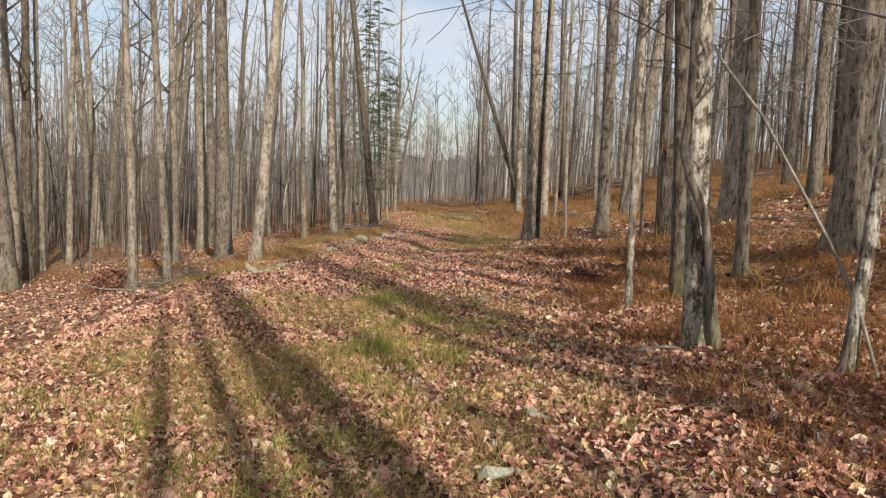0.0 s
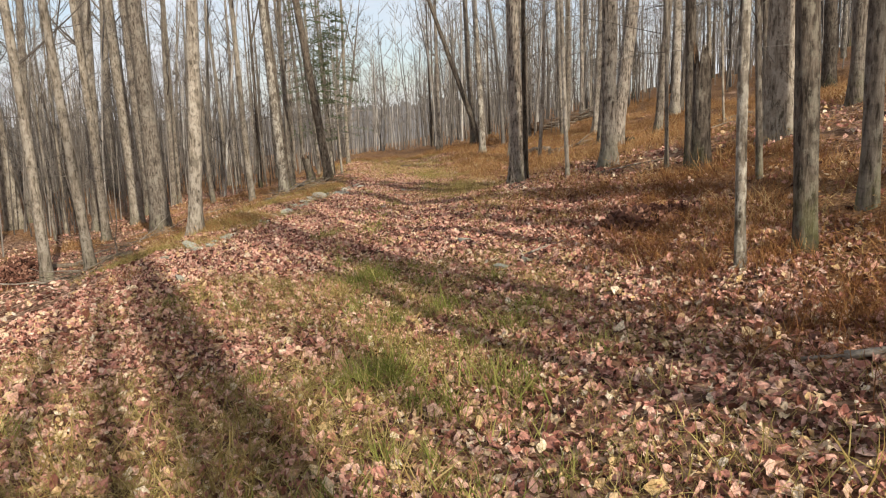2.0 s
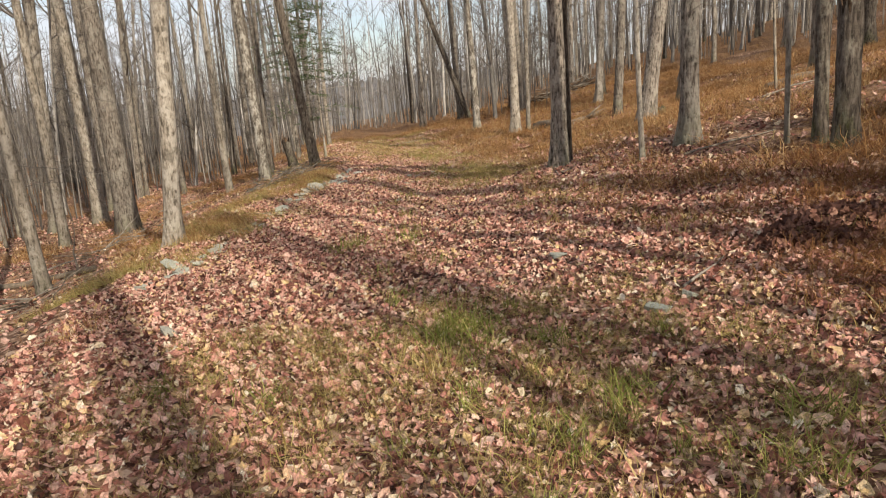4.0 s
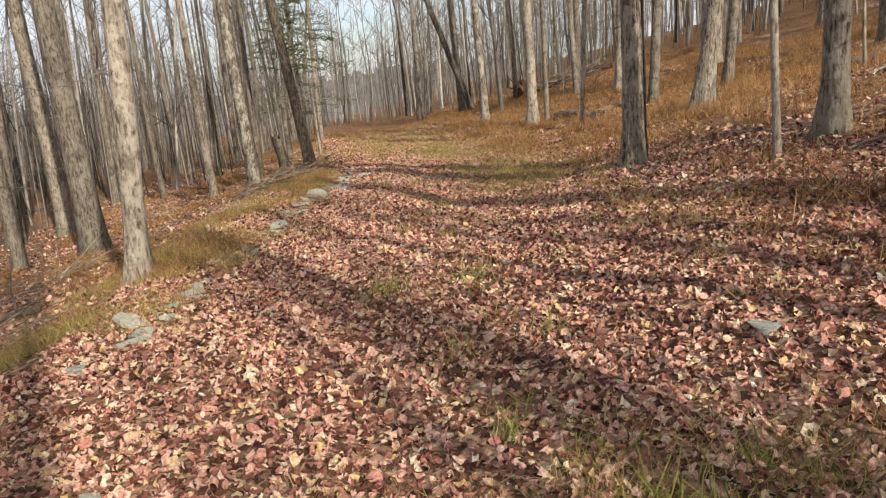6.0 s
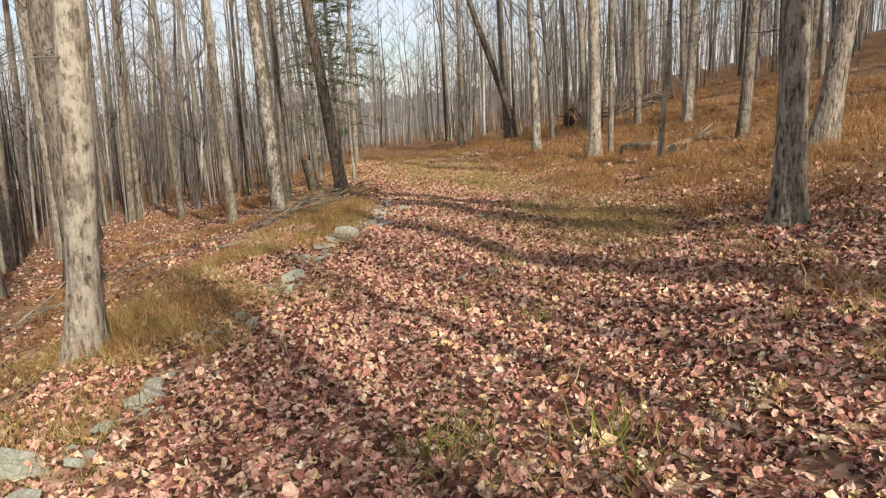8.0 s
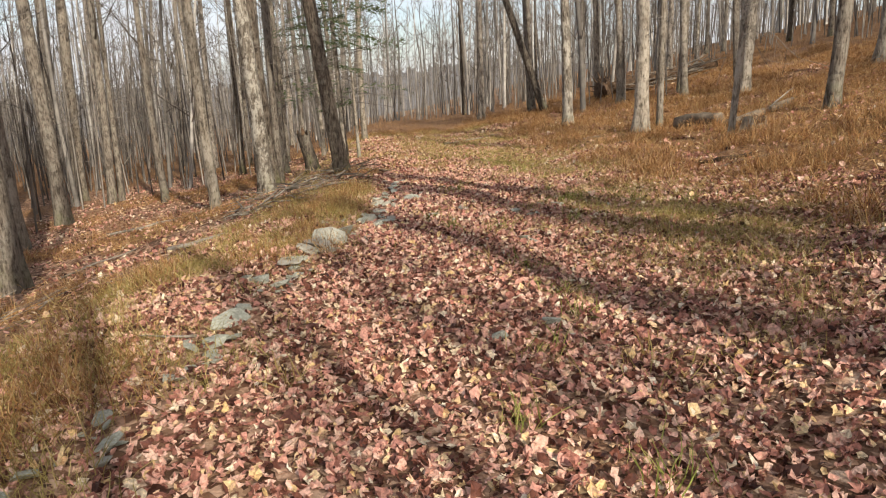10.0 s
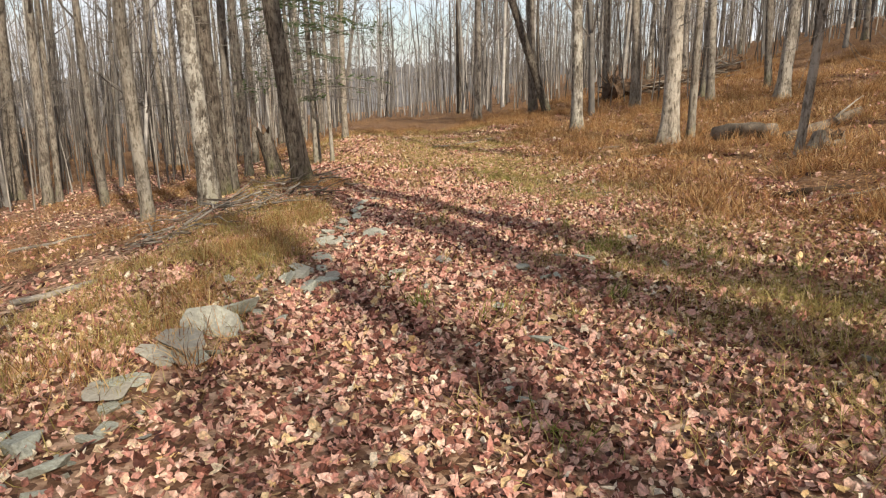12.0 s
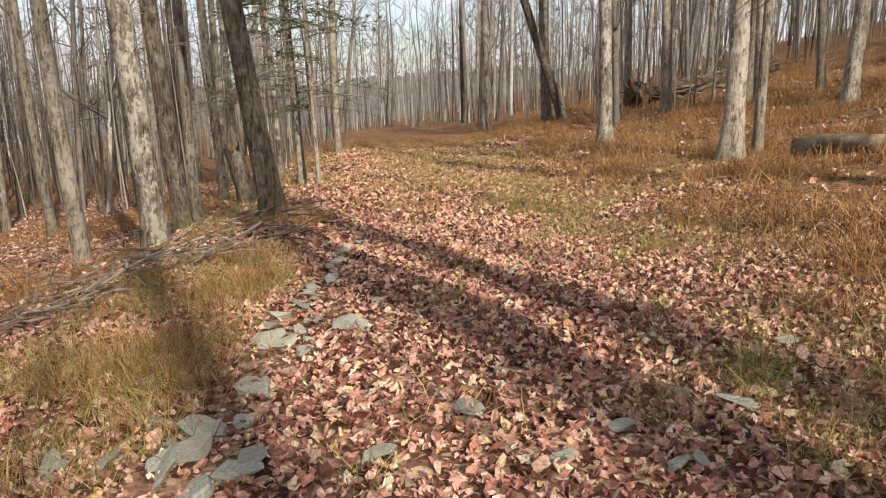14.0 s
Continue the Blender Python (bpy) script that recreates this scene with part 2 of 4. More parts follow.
def broad_height(x, y):
    """The hill on one side, the old road along the middle, the falling ground on the other side."""
    x0 = 0.3 - 0.7 * ease(8, 13, y) + 1.5 * ease(14, 26, y)
    s = 0.245 - 0.075 * ease(13, 26, y)
    r = s * soft(x - x0) + 0.05 * soft(np.asarray(x, float) - 9, 2) + 0.06 * soft(np.asarray(x, float) - 16, 3)
    r = 11 * np.tanh(r / 11)
    l = soft(-4.0 + 0.5 * ease(18, 27, y) - np.asarray(x, float))
    l = 1.35 * np.tanh(0.3 * l / 1.35) + 0.03 * l
    return trail(y) + r - l


WAVES = [(random.uniform(0, 6.28), random.uniform(0, 6.28), 0.35 * 1.33 ** i, 0.030 / 1.16 ** i) for i in range(12)]


def bumps(x, y):
    """Small unevenness of the ground, of a few centimetres."""
    x, y = np.asarray(x, float), np.asarray(y, float)
    z = 0 * x
    for a, p, f, amp in WAVES:
        z = z + amp * np.sin(f * (x * math.cos(a) + y * math.sin(a)) * 2.2 + p)
    return z


def middle(y):
    """The x of the middle of the old road."""
    return -0.75 + 0.5 * ease(30, 48, y) - 0.35 * ease(6, 14, y)


def height(x, y):
    x, y = np.asarray(x, float), np.asarray(y, float)
    off = x - middle(y)
    on = np.exp(-(off / 1.9) ** 4)
    rut = -0.05 * np.exp(-((np.abs(off) - 0.85) / 0.28) ** 2)
    return broad_height(x, y) + bumps(x, y) * (1 - 0.55 * on) + rut


def hz(x, y):
    return float(height(x, y))


def patchy(x, y, f, seed):
    """A smooth field between about -1 and 1."""
    rs = np.random.RandomState(seed)
    v = np.zeros_like(x)
    for i in range(9):
        a, p, k = rs.uniform(0, 6.28), rs.uniform(0, 6.28), f * rs.uniform(0.6, 2.2)
        v += np.sin(k * (x * np.cos(a) + y * np.sin(a)) + p)
    return v / 3.6


def fern_amount(x, y):
    """Where the dry ferns grow: on the bank, on the hill and along the lower edge, not on the track."""
    off = x - middle(y)
    right = ease(2.3, 3.7, off) * (0.5 + 0.5 * ease(16, 24, y) + 0.3 * (1 - ease(8, 12, y)))
    left = ease(3.2, 4.6, -off) * ease(15, 19, y) * 0.55
    far = ease(41, 46, y)
    return np.clip(np.maximum(np.maximum(right, left), far) + (0.45 * patchy(x, y, 0.8, 5) - 0.12) * ease(1.6, 2.6, np.abs(off)), 0, 1)


def spread(lo, fine_lo, fine_hi, hi, step, grow=1.13):
    mid = list(np.arange(fine_lo, fine_hi, step))
    down, up, s = [], [], step
    v = fine_lo
    while v > lo:
        s *= grow
        v -= s
        down.append(v)
    v, s = mid[-1], step
    while v < hi:
        s *= grow
        v += s
        up.append(v)
    return np.array(down[::-1] + mid + up)


def mesh_from(name, verts, faces, material, smooth=True):
    me = bpy.data.meshes.new(name)
    me.from_pydata(verts, [], faces)
    if smooth:
        me.polygons.foreach_set("use_smooth", [True] * len(me.polygons))
    me.materials.append(material)
    me.update()
    return me


def part(name, me, parent=None, label=""):
    ob = new(name, me)
    if parent is not None:
        ob.parent = parent
    return tagged(ob, label) if label else ob


def build_ground():
    xs = spread(-700, -7.0, 7.0, 700, 0.13)
    ys = spread(-300, -2.0, 40.0, 900, 0.14)
    X, Y = np.meshgrid(xs, ys)
    Z = height(X, Y)
    nx, ny = len(xs), len(ys)
    verts = np.stack([X.ravel(), Y.ravel(), Z.ravel()], 1)
    i = (np.arange(ny - 1)[:, None] * nx + np.arange(nx - 1)[None, :]).ravel()
    quads = np.stack([i, i + 1, i + nx + 1, i + nx], 1)
    me = bpy.data.meshes.new("ground")
    me.vertices.add(len(verts))
    me.vertices.foreach_set("co", verts.ravel())
    me.loops.add(quads.size)
    me.loops.foreach_set("vertex_index", quads.ravel())
    me.polygons.add(len(quads))
    me.polygons.foreach_set("loop_start", np.arange(0, quads.size, 4))
    me.polygons.foreach_set("use_smooth", np.ones(len(quads), bool))
    me.update()
    me.validate()
    cover = me.attributes.new("cover", "FLOAT", "POINT")
    cover.data.foreach_set("value", fern_amount(X.ravel(), Y.ravel()))
    me.materials.append(GROUND)
    tagged(new("ground", me), "forest floor of brown leaf litter with a faint old two-rut track", "ground", "", "structure")


build_ground()


# ---- trees ----
def basis(d):
    d = Vector(d).normalized()
    a = d.cross(Vector((0.3, 0.9, 0.1)) if abs(d.x) > 0.7 else Vector((1, 0.05, 0.1))).normalized()
    return d, a, d.cross(a)


def tube(out, pts, radii, sides, lump=0.0, rng=None, flare=0.0, closed=True):
    """Adds a bent tapered tube to out = (verts, faces). flare: root buttresses at its foot."""
    verts, faces = out
    first = len(verts)
    n = len(pts)
    lobes = rng.choice((4, 5, 6)) if rng else 5
    ph = rng.uniform(0, 6.28) if rng else 0.0
    for i, (p, r) in enumerate(zip(pts, radii)):
        d = Vector(pts[min(i + 1, n - 1)]) - Vector(pts[max(i - 1, 0)])
        _, a, b = basis(d)
        up = (Vector(p) - Vector(pts[0])).length
        for s in range(sides):
            t = 6.2832 * s / sides
            k = 1.0
            if lump:
                k += lump * noise.noise(Vector((math.cos(t) * 1.3 + ph, math.sin(t) * 1.3, up * 1.1 + ph)))
            if flare:
                k += flare * math.exp(-max(0.0, up - 0.3) / (1.8 * radii[0] + 0.04)) * (0.55 + 0.45 * math.cos(lobes * t + ph))
            verts.append(Vector(p) + (a * math.cos(t) + b * math.sin(t)) * (r * k))
    for i in range(n - 1):
        for s in range(sides):
            q = first + i * sides
            faces.append((q + s, q + (s + 1) % sides, q + sides + (s + 1) % sides, q + sides + s))
    if closed:
        faces.append(tuple(first + (n - 1) * sides + s for s in range(sides)))


def twig_run(out, rng, p, d, length, r, depth, droop=0.0):
    """One limb with its side twigs, bending upwards."""
    d = Vector(d).normalized()
    n = 4 if depth > 1 else 3
    pts, p = [Vector(p)], Vector(p)
    for i in range(n):
        d = (d + Vector((rng.uniform(-1, 1), rng.uniform(-1, 1), rng.uniform(-0.5, 1.0) - droop)) * 0.2).normalized()
        p = p + d * (length / n)
        pts.append(p.copy())
    tube(out, pts, [max(0.004, r * (1 - 0.85 * i / n)) for i in range(n + 1)], 3, closed=False)
    if depth:
        for i in range(1, n + 1):
            a = rng.uniform(0, 6.28)
            _, u, v = basis(d)
            side = (d * rng.uniform(0.5, 1.0) + (u * math.cos(a) + v * math.sin(a)) * rng.uniform(0.5, 1.0)).normalized()
            twig_run(out, rng, pts[i], side, length * rng.uniform(0.3, 0.6), r * 0.42, depth - 1, droop)


STYLE_LABEL = {
    "pale": "slim bare tree with smooth pale beige bark",
    "grey": "bare hardwood tree with furrowed grey-brown bark",
    "dark": "bare tree with dark brown rough bark",
    "rough": "large bare tree with shaggy deeply furrowed bark",
    "white": "bare tree with pale peeling patches on dark bark",
    "bright": "bare tree with pale sunlit bark worn at the foot",
    "blotch": "bare tree with grey bark blotched by pale lichen",
}


def tree_meshes(style, r, tall, lean, rng, fine, first=0.46):
    """The trunk and the bare crown of one tree, its foot at the origin."""
    trunk, crown = ([], []), ([], [])
    steps = 26 if fine else 12
    bend = [rng.uniform(-1, 1) for _ in range(4)]
    wob = min(0.16, 0.03 + 0.012 / r)

    def centre(h):
        f = h / 6.0
        sx = wob * (bend[0] * math.sin(1.1 * f + bend[2] * 3) - bend[0] * math.sin(bend[2] * 3) + 0.35 * bend[1] * math.sin(3.7 * f))
        sy = wob * (bend[1] * math.sin(0.9 * f + bend[3] * 3) - bend[1] * math.sin(bend[3] * 3) + 0.35 * bend[2] * math.sin(3.1 * f))
        return Vector((lean[0] * h + sx, lean[1] * h + sy, h))

    hs = [-0.3] + [tall * (i / steps) ** 1.5 for i in range(steps + 1)]
    rad = [r * 1.02] + [r * max(0.10, 1.0 - 0.93 * (h / tall) ** 1.15) for h in hs[1:]]
    tube(trunk, [centre(h) for h in hs], rad, 14 if fine else 8, 0.16 if fine else 0.1, rng, (0.85 if style in ("rough", "bright") else 0.5) if r > 0.09 else 0.3)
    # a second leader on many of the trees
    if rng.random() < 0.55:
        h0 = tall * rng.uniform(0.42, 0.64)
        a = rng.uniform(0, 6.28)
        d = Vector((math.cos(a) * 0.28, math.sin(a) * 0.28, 1))
        pts = [centre(h0) + d * (i / 6 * tall * (0.95 - h0 / tall)) + Vector((rng.uniform(-0.1, 0.1), rng.uniform(-0.1, 0.1), 0)) * (i > 0) for i in range(7)]
        r0 = r * (1 - 0.9 * h0 / tall) * 0.75
        tube(trunk, pts, [r0 * (1 - 0.13 * i) for i in range(7)], 8 if fine else 6, closed=False)
        for p in pts[2:]:
            b = rng.uniform(0, 6.28)
            twig_run(crown, rng, p, (math.cos(b), math.sin(b), 1.0), rng.uniform(1.2, 2.4), r0 * 0.4, 1)
    # limbs
    count = int(6 + 30 * r)
    for i in range(count):
        h = tall * (first + (0.97 - first) * (i + rng.random()) / count)
        a = rng.uniform(0, 6.28)
        rr = r * max(0.1, 1 - 0.93 * (h / tall) ** 1.15)
        twig_run(crown, rng, centre(h), (math.cos(a), math.sin(a), rng.uniform(0.5, 1.3)), (0.9 + 12 * rr) * rng.uniform(0.7, 1.25), rr * rng.uniform(0.3, 0.5), 2 if fine else 1)
    # thin dead twigs low on the trunk
    for i in range(rng.randint(9, 17)):
        h = rng.uniform(1.8, tall * 0.45)
        a = rng.uniform(0, 6.28)
        twig_run(crown, rng, centre(h), (math.cos(a), math.sin(a), rng.uniform(-0.15, 0.5)), rng.uniform(0.5, 2.2), 0.010, 2 if fine else 1, 0.2)
    return mesh_from("trunk", *trunk, BARK[style]), mesh_from("crown", *crown, TWIG)


def plant_tree(style, x, y, r, dx, dy, seed, fine=True, label=""):
    rng = random.Random(seed)
    tall = min(24.0, 11 + 66 * r) * rng.uniform(0.9, 1.1)
    t_me, c_me = tree_meshes(style, r, tall, (dx, dy), rng, fine, 0.24 if x < -6 and r < 0.2 else 0.46)
    ob = new("tree")
    ob.location = (x, y, hz(x, y) - 0.02)
    part("trunk", t_me, ob)
    part("crown", c_me, ob, "bare grey twigs and limbs")
    return tagged(ob, label or STYLE_LABEL[style], "tree", "trees of the wood")


# kind of bark, x, y, radius, lean along x and y
TREES = [
    ("grey", -11.98, 18.78, 0.331, -0.056, -0.036),
    ("pale", -15.60, 25.05, 0.170, -0.024, -0.015),
    ("dark", -13.15, 21.75, 0.157, 0.012, 0.007),
    ("pale", -13.61, 23.27, 0.111, -0.000, -0.000),
    ("pale", -13.68, 25.10, 0.118, 0.020, 0.011),
    ("pale", -16.66, 32.68, 0.226, -0.058, -0.031),
    ("pale", -16.33, 32.71, 0.180, -0.038, -0.020),
    ("grey", -17.44, 35.65, 0.228, 0.072, 0.035),
    ("pale", -7.70, 17.06, 0.108, -0.027, -0.012),
    ("pale", -6.95, 17.38, 0.108, -0.042, -0.017),
    ("pale", -9.83, 25.30, 0.134, -0.014, -0.006),
    ("pale", -10.59, 30.18, 0.236, -0.015, -0.005),
    ("grey", -8.00, 25.00, 0.280, -0.010, -0.003),
    ("grey", -11.80, 35.08, 0.213, -0.015, -0.005),
    ("bright", -4.72, 17.30, 0.144, 0.079, 0.023),
    ("pale", -6.46, 31.80, 0.133, -0.030, -0.011),
    ("blotch", -5.05, 31.20, 0.180, -0.040, -0.012),
    ("dark", -3.18, 31.00, 0.172, -0.119, -0.019),
    ("pale", -9.45, 119.56, 0.441, 0.020, 0.002),
    ("grey", -8.78, 119.65, 0.343, 0.147, 0.008),
    ("rough", 2.17, 17.90, 0.148, -0.010, 0.004),
    ("dark", 2.42, 18.15, 0.065, 0.005, 0.004),
    ("bright", 2.64, 15.20, 0.043, -0.020, 0.011),
    ("rough", 3.49, 15.50, 0.140, -0.013, 0.008),
    ("blotch", 2.09, 7.70, 0.042, -0.002, 0.001),
    ("dark", 2.66, 7.80, 0.088, -0.057, 0.018),
    ("white", 2.13, 5.72, 0.098, -0.056, 0.020),
    ("grey", 3.64, 8.50, 0.083, -0.031, 0.013),
    ("rough", 4.75, 8.19, 0.195, -0.027, 0.016),
    ("white", 2.56, 4.33, 0.044, 0.11, 0.004),
    ("dark", 4.1, 13.3, 0.085, -0.030, 0.011),
    ("grey", 7.68, 14.66, 0.135, -0.021, 0.011),
    ("dark", 14.63, 26.38, 0.221, -0.031, 0.017),
    ("grey", 5.52, 13.66, 0.072, -0.047, 0.019),
    ("bright", 4.51, 32.10, 0.174, -0.023, 0.010),
    ("pale", 5.06, 32.30, 0.089, -0.005, 0.002),
    ("pale", 8.14, 38.18, 0.127, -0.036, 0.017),
    ("pale", 7.05, 41.67, 0.163, -0.044, 0.016),
    ("blotch", 3.90, 37.50, 0.164, -0.031, 0.008),
    ("dark", 4.92, 46.00, 0.175, -0.332, 0.065),
    ("grey", 4.60, 47.50, 0.196, -0.034, 0.007),
    ("grey", 7.60, 46.96, 0.148, -0.031, 0.010),
    ("bright", 9.29, 36.26, 0.172, 0.028, -0.016),
    ("grey", 10.81, 39.85, 0.122, -0.053, 0.029),
    ("bright", 4.68, 27.50, 0.066, 0.031, -0.020),
    ("rough", 6.14, 23.50, 0.203, 0.101, -0.051),
    ("grey", 8.92, 27.25, 0.146, 0.051, -0.028),
    ("grey", 7.16, 28.25, 0.147, 0.046, -0.020),
    ("pale", 16.03, 38.78, 0.117, -0.031, 0.018),
    ("pale", 8.53, 21.40, 0.035, -0.047, 0.035),
    ("grey", 12.39, 25.51, 0.205, -0.020, 0.016),
    ("grey", 11.68, 24.20, 0.122, -0.002, 0.002),
    ("dark", -5.16, 33.00, 0.165, -0.055, -0.015),
    ("grey", -5.14, 33.80, 0.100, -0.017, -0.004),
    ("grey", -5.65, 38.00, 0.109, -0.012, -0.003),
    ("pale", -6.22, 42.00, 0.110, -0.011, -0.002),
    ("pale", -3.20, 43.50, 0.115, -0.011, -0.001),
    ("grey", -9.41, 36.95, 0.119, -0.010, -0.004),
    ("grey", -11.87, 38.87, 0.144, 0.033, 0.017),
    ("grey", -13.72, 40.65, 0.212, 0.043, 0.024),
    ("pale", -16.27, 49.65, 0.115, 0.040, 0.019),
    ("pale", -11.63, 49.99, 0.138, -0.037, -0.012),
    ("pale", -14.62, 51.79, 0.119, 0.034, 0.013),
    ("grey", -11.67, 39.18, 0.097, 0.022, 0.011),
    ("pale", -11.79, 29.36, 0.198, 0.066, 0.030),
    ("grey", -21.15, 54.72, 0.418, 0.052, 0.021),
    ("pale", -24.29, 79.72, 0.217, 0.099, 0.030),
    ("pale", -14.35, 55.32, 0.162, 0.058, 0.015),
    ("bright", 5.36, 13.09, 0.205, -0.008, 0.005),
    ("pale", 3.83, 13.56, 0.034, -0.030, 0.012),
    ("grey", 3.86, 10.75, 0.040, -0.06, 0.05),
    ("bright", 12.34, 34.13, 0.194, -0.004, 0.002),
    ("pale", 12.91, 34.87, 0.128, 0.049, -0.021),
]
for n, (style, x, y, r, dx, dy) in enumerate(TREES):
    plant_tree(style, x, y, r, dx, dy, 100 + n, r > 0.05)

# unseen trees behind and beside the walker, added to cast shadows across the track
for n, (style, x, y, r) in enumerate((("grey", 3.58, -5.0, 0.2), ("dark", 3.82, -5.3, 0.17), ("dark", 3.08, -4.6, 0.12), ("pale", 2.55, -4.4, 0.11), ("grey", 1.6, -3.6, 0.08), ("grey", 3.2, 0.6, 0.10), ("grey", 8.6, -10.0, 0.11), ("pale", 6.4, -9.0, 0.10), ("grey", 6.0, 4.6, 0.16), ("grey", 6.6, 0.2, 0.17), ("grey", 8.0, 6.5, 0.18), ("grey", 8.9, -11.5, 0.17), ("dark", 7.0, -7.2, 0.13), ("grey", 9.9, -13.6, 0.16), ("grey", 11.0, -8.6, 0.17))):
    plant_tree(style, x, y, r, 0, 0, 900 + n)


# ---- the wood around ----
KEYED = [(t[1], t[2]) for t in TREES]


def free(x, y):
    """Where further trees may stand: off the road and off the ground that is laid out tree by tree."""
    if -11 < x < 9.5 and -1.5 < y < 40:
        return False
    if 1.5 < x < 5.5 and 40 < y < 50:
        return False
    if 9 < x < 17 and 8 < y < 46:
        return False
    if y >= 40 and abs(x - middle(y)) < 3.0 and y < 64:
        return False
    if y < 0 and abs(x + 0.4 * y + 1) < 9:
        return False
    return all((x - a) ** 2 + (y - b) ** 2 > 1.3 for a, b in KEYED)


rng = random.Random(7)
PROTO = []
for n in range(9):
    style = ("pale", "grey", "dark", "grey", "pale", "blotch", "rough", "grey", "pale")[n]
    r = (0.06, 0.10, 0.11, 0.14, 0.08, 0.12, 0.16, 0.075, 0.045)[n]
    PROTO.append((style, r, *tree_meshes(style, r, min(22, 8.5 + 62 * r), (rng.uniform(-0.02, 0.02), rng.uniform(-0.02, 0.02)), random.Random(300 + n), False)))
placed = []
tries = 0
while len(placed) < 225 and tries < 20000:
    tries += 1
    x, y = rng.uniform(-34, 36), rng.uniform(-22, 66)
    if not free(x, y) or any((x - a) ** 2 + (y - b) ** 2 < 1.9 for a, b in placed):
        continue
    if (y < -2 and x < -8) or (x < -9 and y > 18 and rng.random() < 0.6):
        continue
    placed.append((x, y))
    style, r, t_me, c_me = rng.choice(PROTO)
    ob = new("tree")
    s = rng.uniform(0.8, 1.25)
    ob.location, ob.rotation_euler, ob.scale = (x, y, hz(x, y) - 0.04), (0, 0, rng.uniform(0, 6.28)), (s, s, s * rng.uniform(0.9, 1.1))
    part("trunk", t_me, ob)
    part("crown", c_me, ob, "bare grey twigs and limbs")
    tagged(ob, STYLE_LABEL[style], "tree", "trees of the wood")


def far_wood():
    """The deep wood beyond the single trees: trunks and twigs past counting."""
    rng = random.Random(21)
    wood, twig = ([], []), ([], [])
    made = 0
    while made < 1500:
        a, d = rng.uniform(-1.15, 1.15), rng.uniform(30, 150) ** 1.0
        x, y = -1 + d * math.sin(a), 8 + d * math.cos(a)
        if not free(x, y) or (abs(x) < 34 and y < 58 and rng.random() < 0.55) or (abs(x + 1.0) < 2.5 and y < 75):
            continue
        made += 1
        z = hz(x, y)
        r, tall = rng.choice((0.04, 0.05, 0.06, 0.075, 0.09, 0.12)) * rng.uniform(0.8, 1.15), rng.uniform(10, 18)
        lx, ly = rng.gauss(0, 0.055), rng.gauss(0, 0.055)
        b = rng.uniform(-0.3, 0.3)
        pts = [(x + lx * h + b * math.sin(h * 0.35), y + ly * h, z + h) for h in (-0.2, 0.35, 3, 6.5, 10, tall)]
        tube(wood, pts, [r * 1.35, r, r * 0.9, r * 0.75, r * 0.5, r * 0.12], 5, closed=False)
        for i in range(rng.randint(9, 13)):
            h = tall * rng.uniform(0.16, 0.97)
            t = rng.uniform(0, 6.28)
            p = Vector((x + lx * h + b * math.sin(h * 0.35), y + ly * h, z + h))
            dv = Vector((math.cos(t), math.sin(t), rng.uniform(0.4, 1.4))).normalized()
            ln = rng.uniform(0.8, 2.6)
            q = p + dv * ln
            tube(twig, [p, p + dv * ln * 0.5 + Vector((0, 0, -0.1)), q], [0.03, 0.022, 0.010], 3, closed=False)
            for _ in range(4):
                e = p.lerp(q, rng.uniform(0.25, 1.0))
                dv2 = (dv + Vector((rng.uniform(-1, 1), rng.uniform(-1, 1), rng.uniform(-0.2, 0.8)))).normalized()
                tube(twig, [e, e + dv2 * ln * rng.uniform(0.3, 0.7)], [0.014, 0.007], 3, closed=False)
    # thin brush between the trunks, thickest below the bank
    for i in range(5200):
        a, d = rng.uniform(-1.1, 1.1), rng.uniform(28, 125)
        x, y = -1 + d * math.sin(a), 6 + d * math.cos(a)
        if i % 4 == 0:
            x, y = rng.uniform(-42, -12), rng.uniform(14, 62)
        if not free(x, y) or (abs(x + 1) < 3 and y < 70):
            continue
        z, h = hz(x, y), rng.uniform(2, 9)
        lx, ly = rng.gauss(0, 0.07), rng.gauss(0, 0.07)
        tube(twig, [(x, y, z - 0.1), (x + lx * h * 0.4, y + ly * h * 0.4, z + h * 0.5), (x + lx * h, y + ly * h, z + h)], [0.034, 0.024, 0.008], 3, closed=False)
        for _ in range(5):
            f = rng.uniform(0.25, 0.95)
            p = Vector((x + lx * h * f, y + ly * h * f, z + h * f))
            tube(twig, [p, p + Vector((rng.uniform(-1, 1), rng.uniform(-1, 1), rng.uniform(0.1, 1))) * 0.9], [0.01, 0.004], 3, closed=False)
    wood_ob = new("far_wood")
    part("trunks", mesh_from("trunks", *wood, FARWOOD), wood_ob)
    part("twigs", mesh_from("twigs", *twig, TWIG), wood_ob)
    tagged(wood_ob, "dense bare grey hardwood forest stretching into the distance", "forest", "", "stuff")


far_wood()


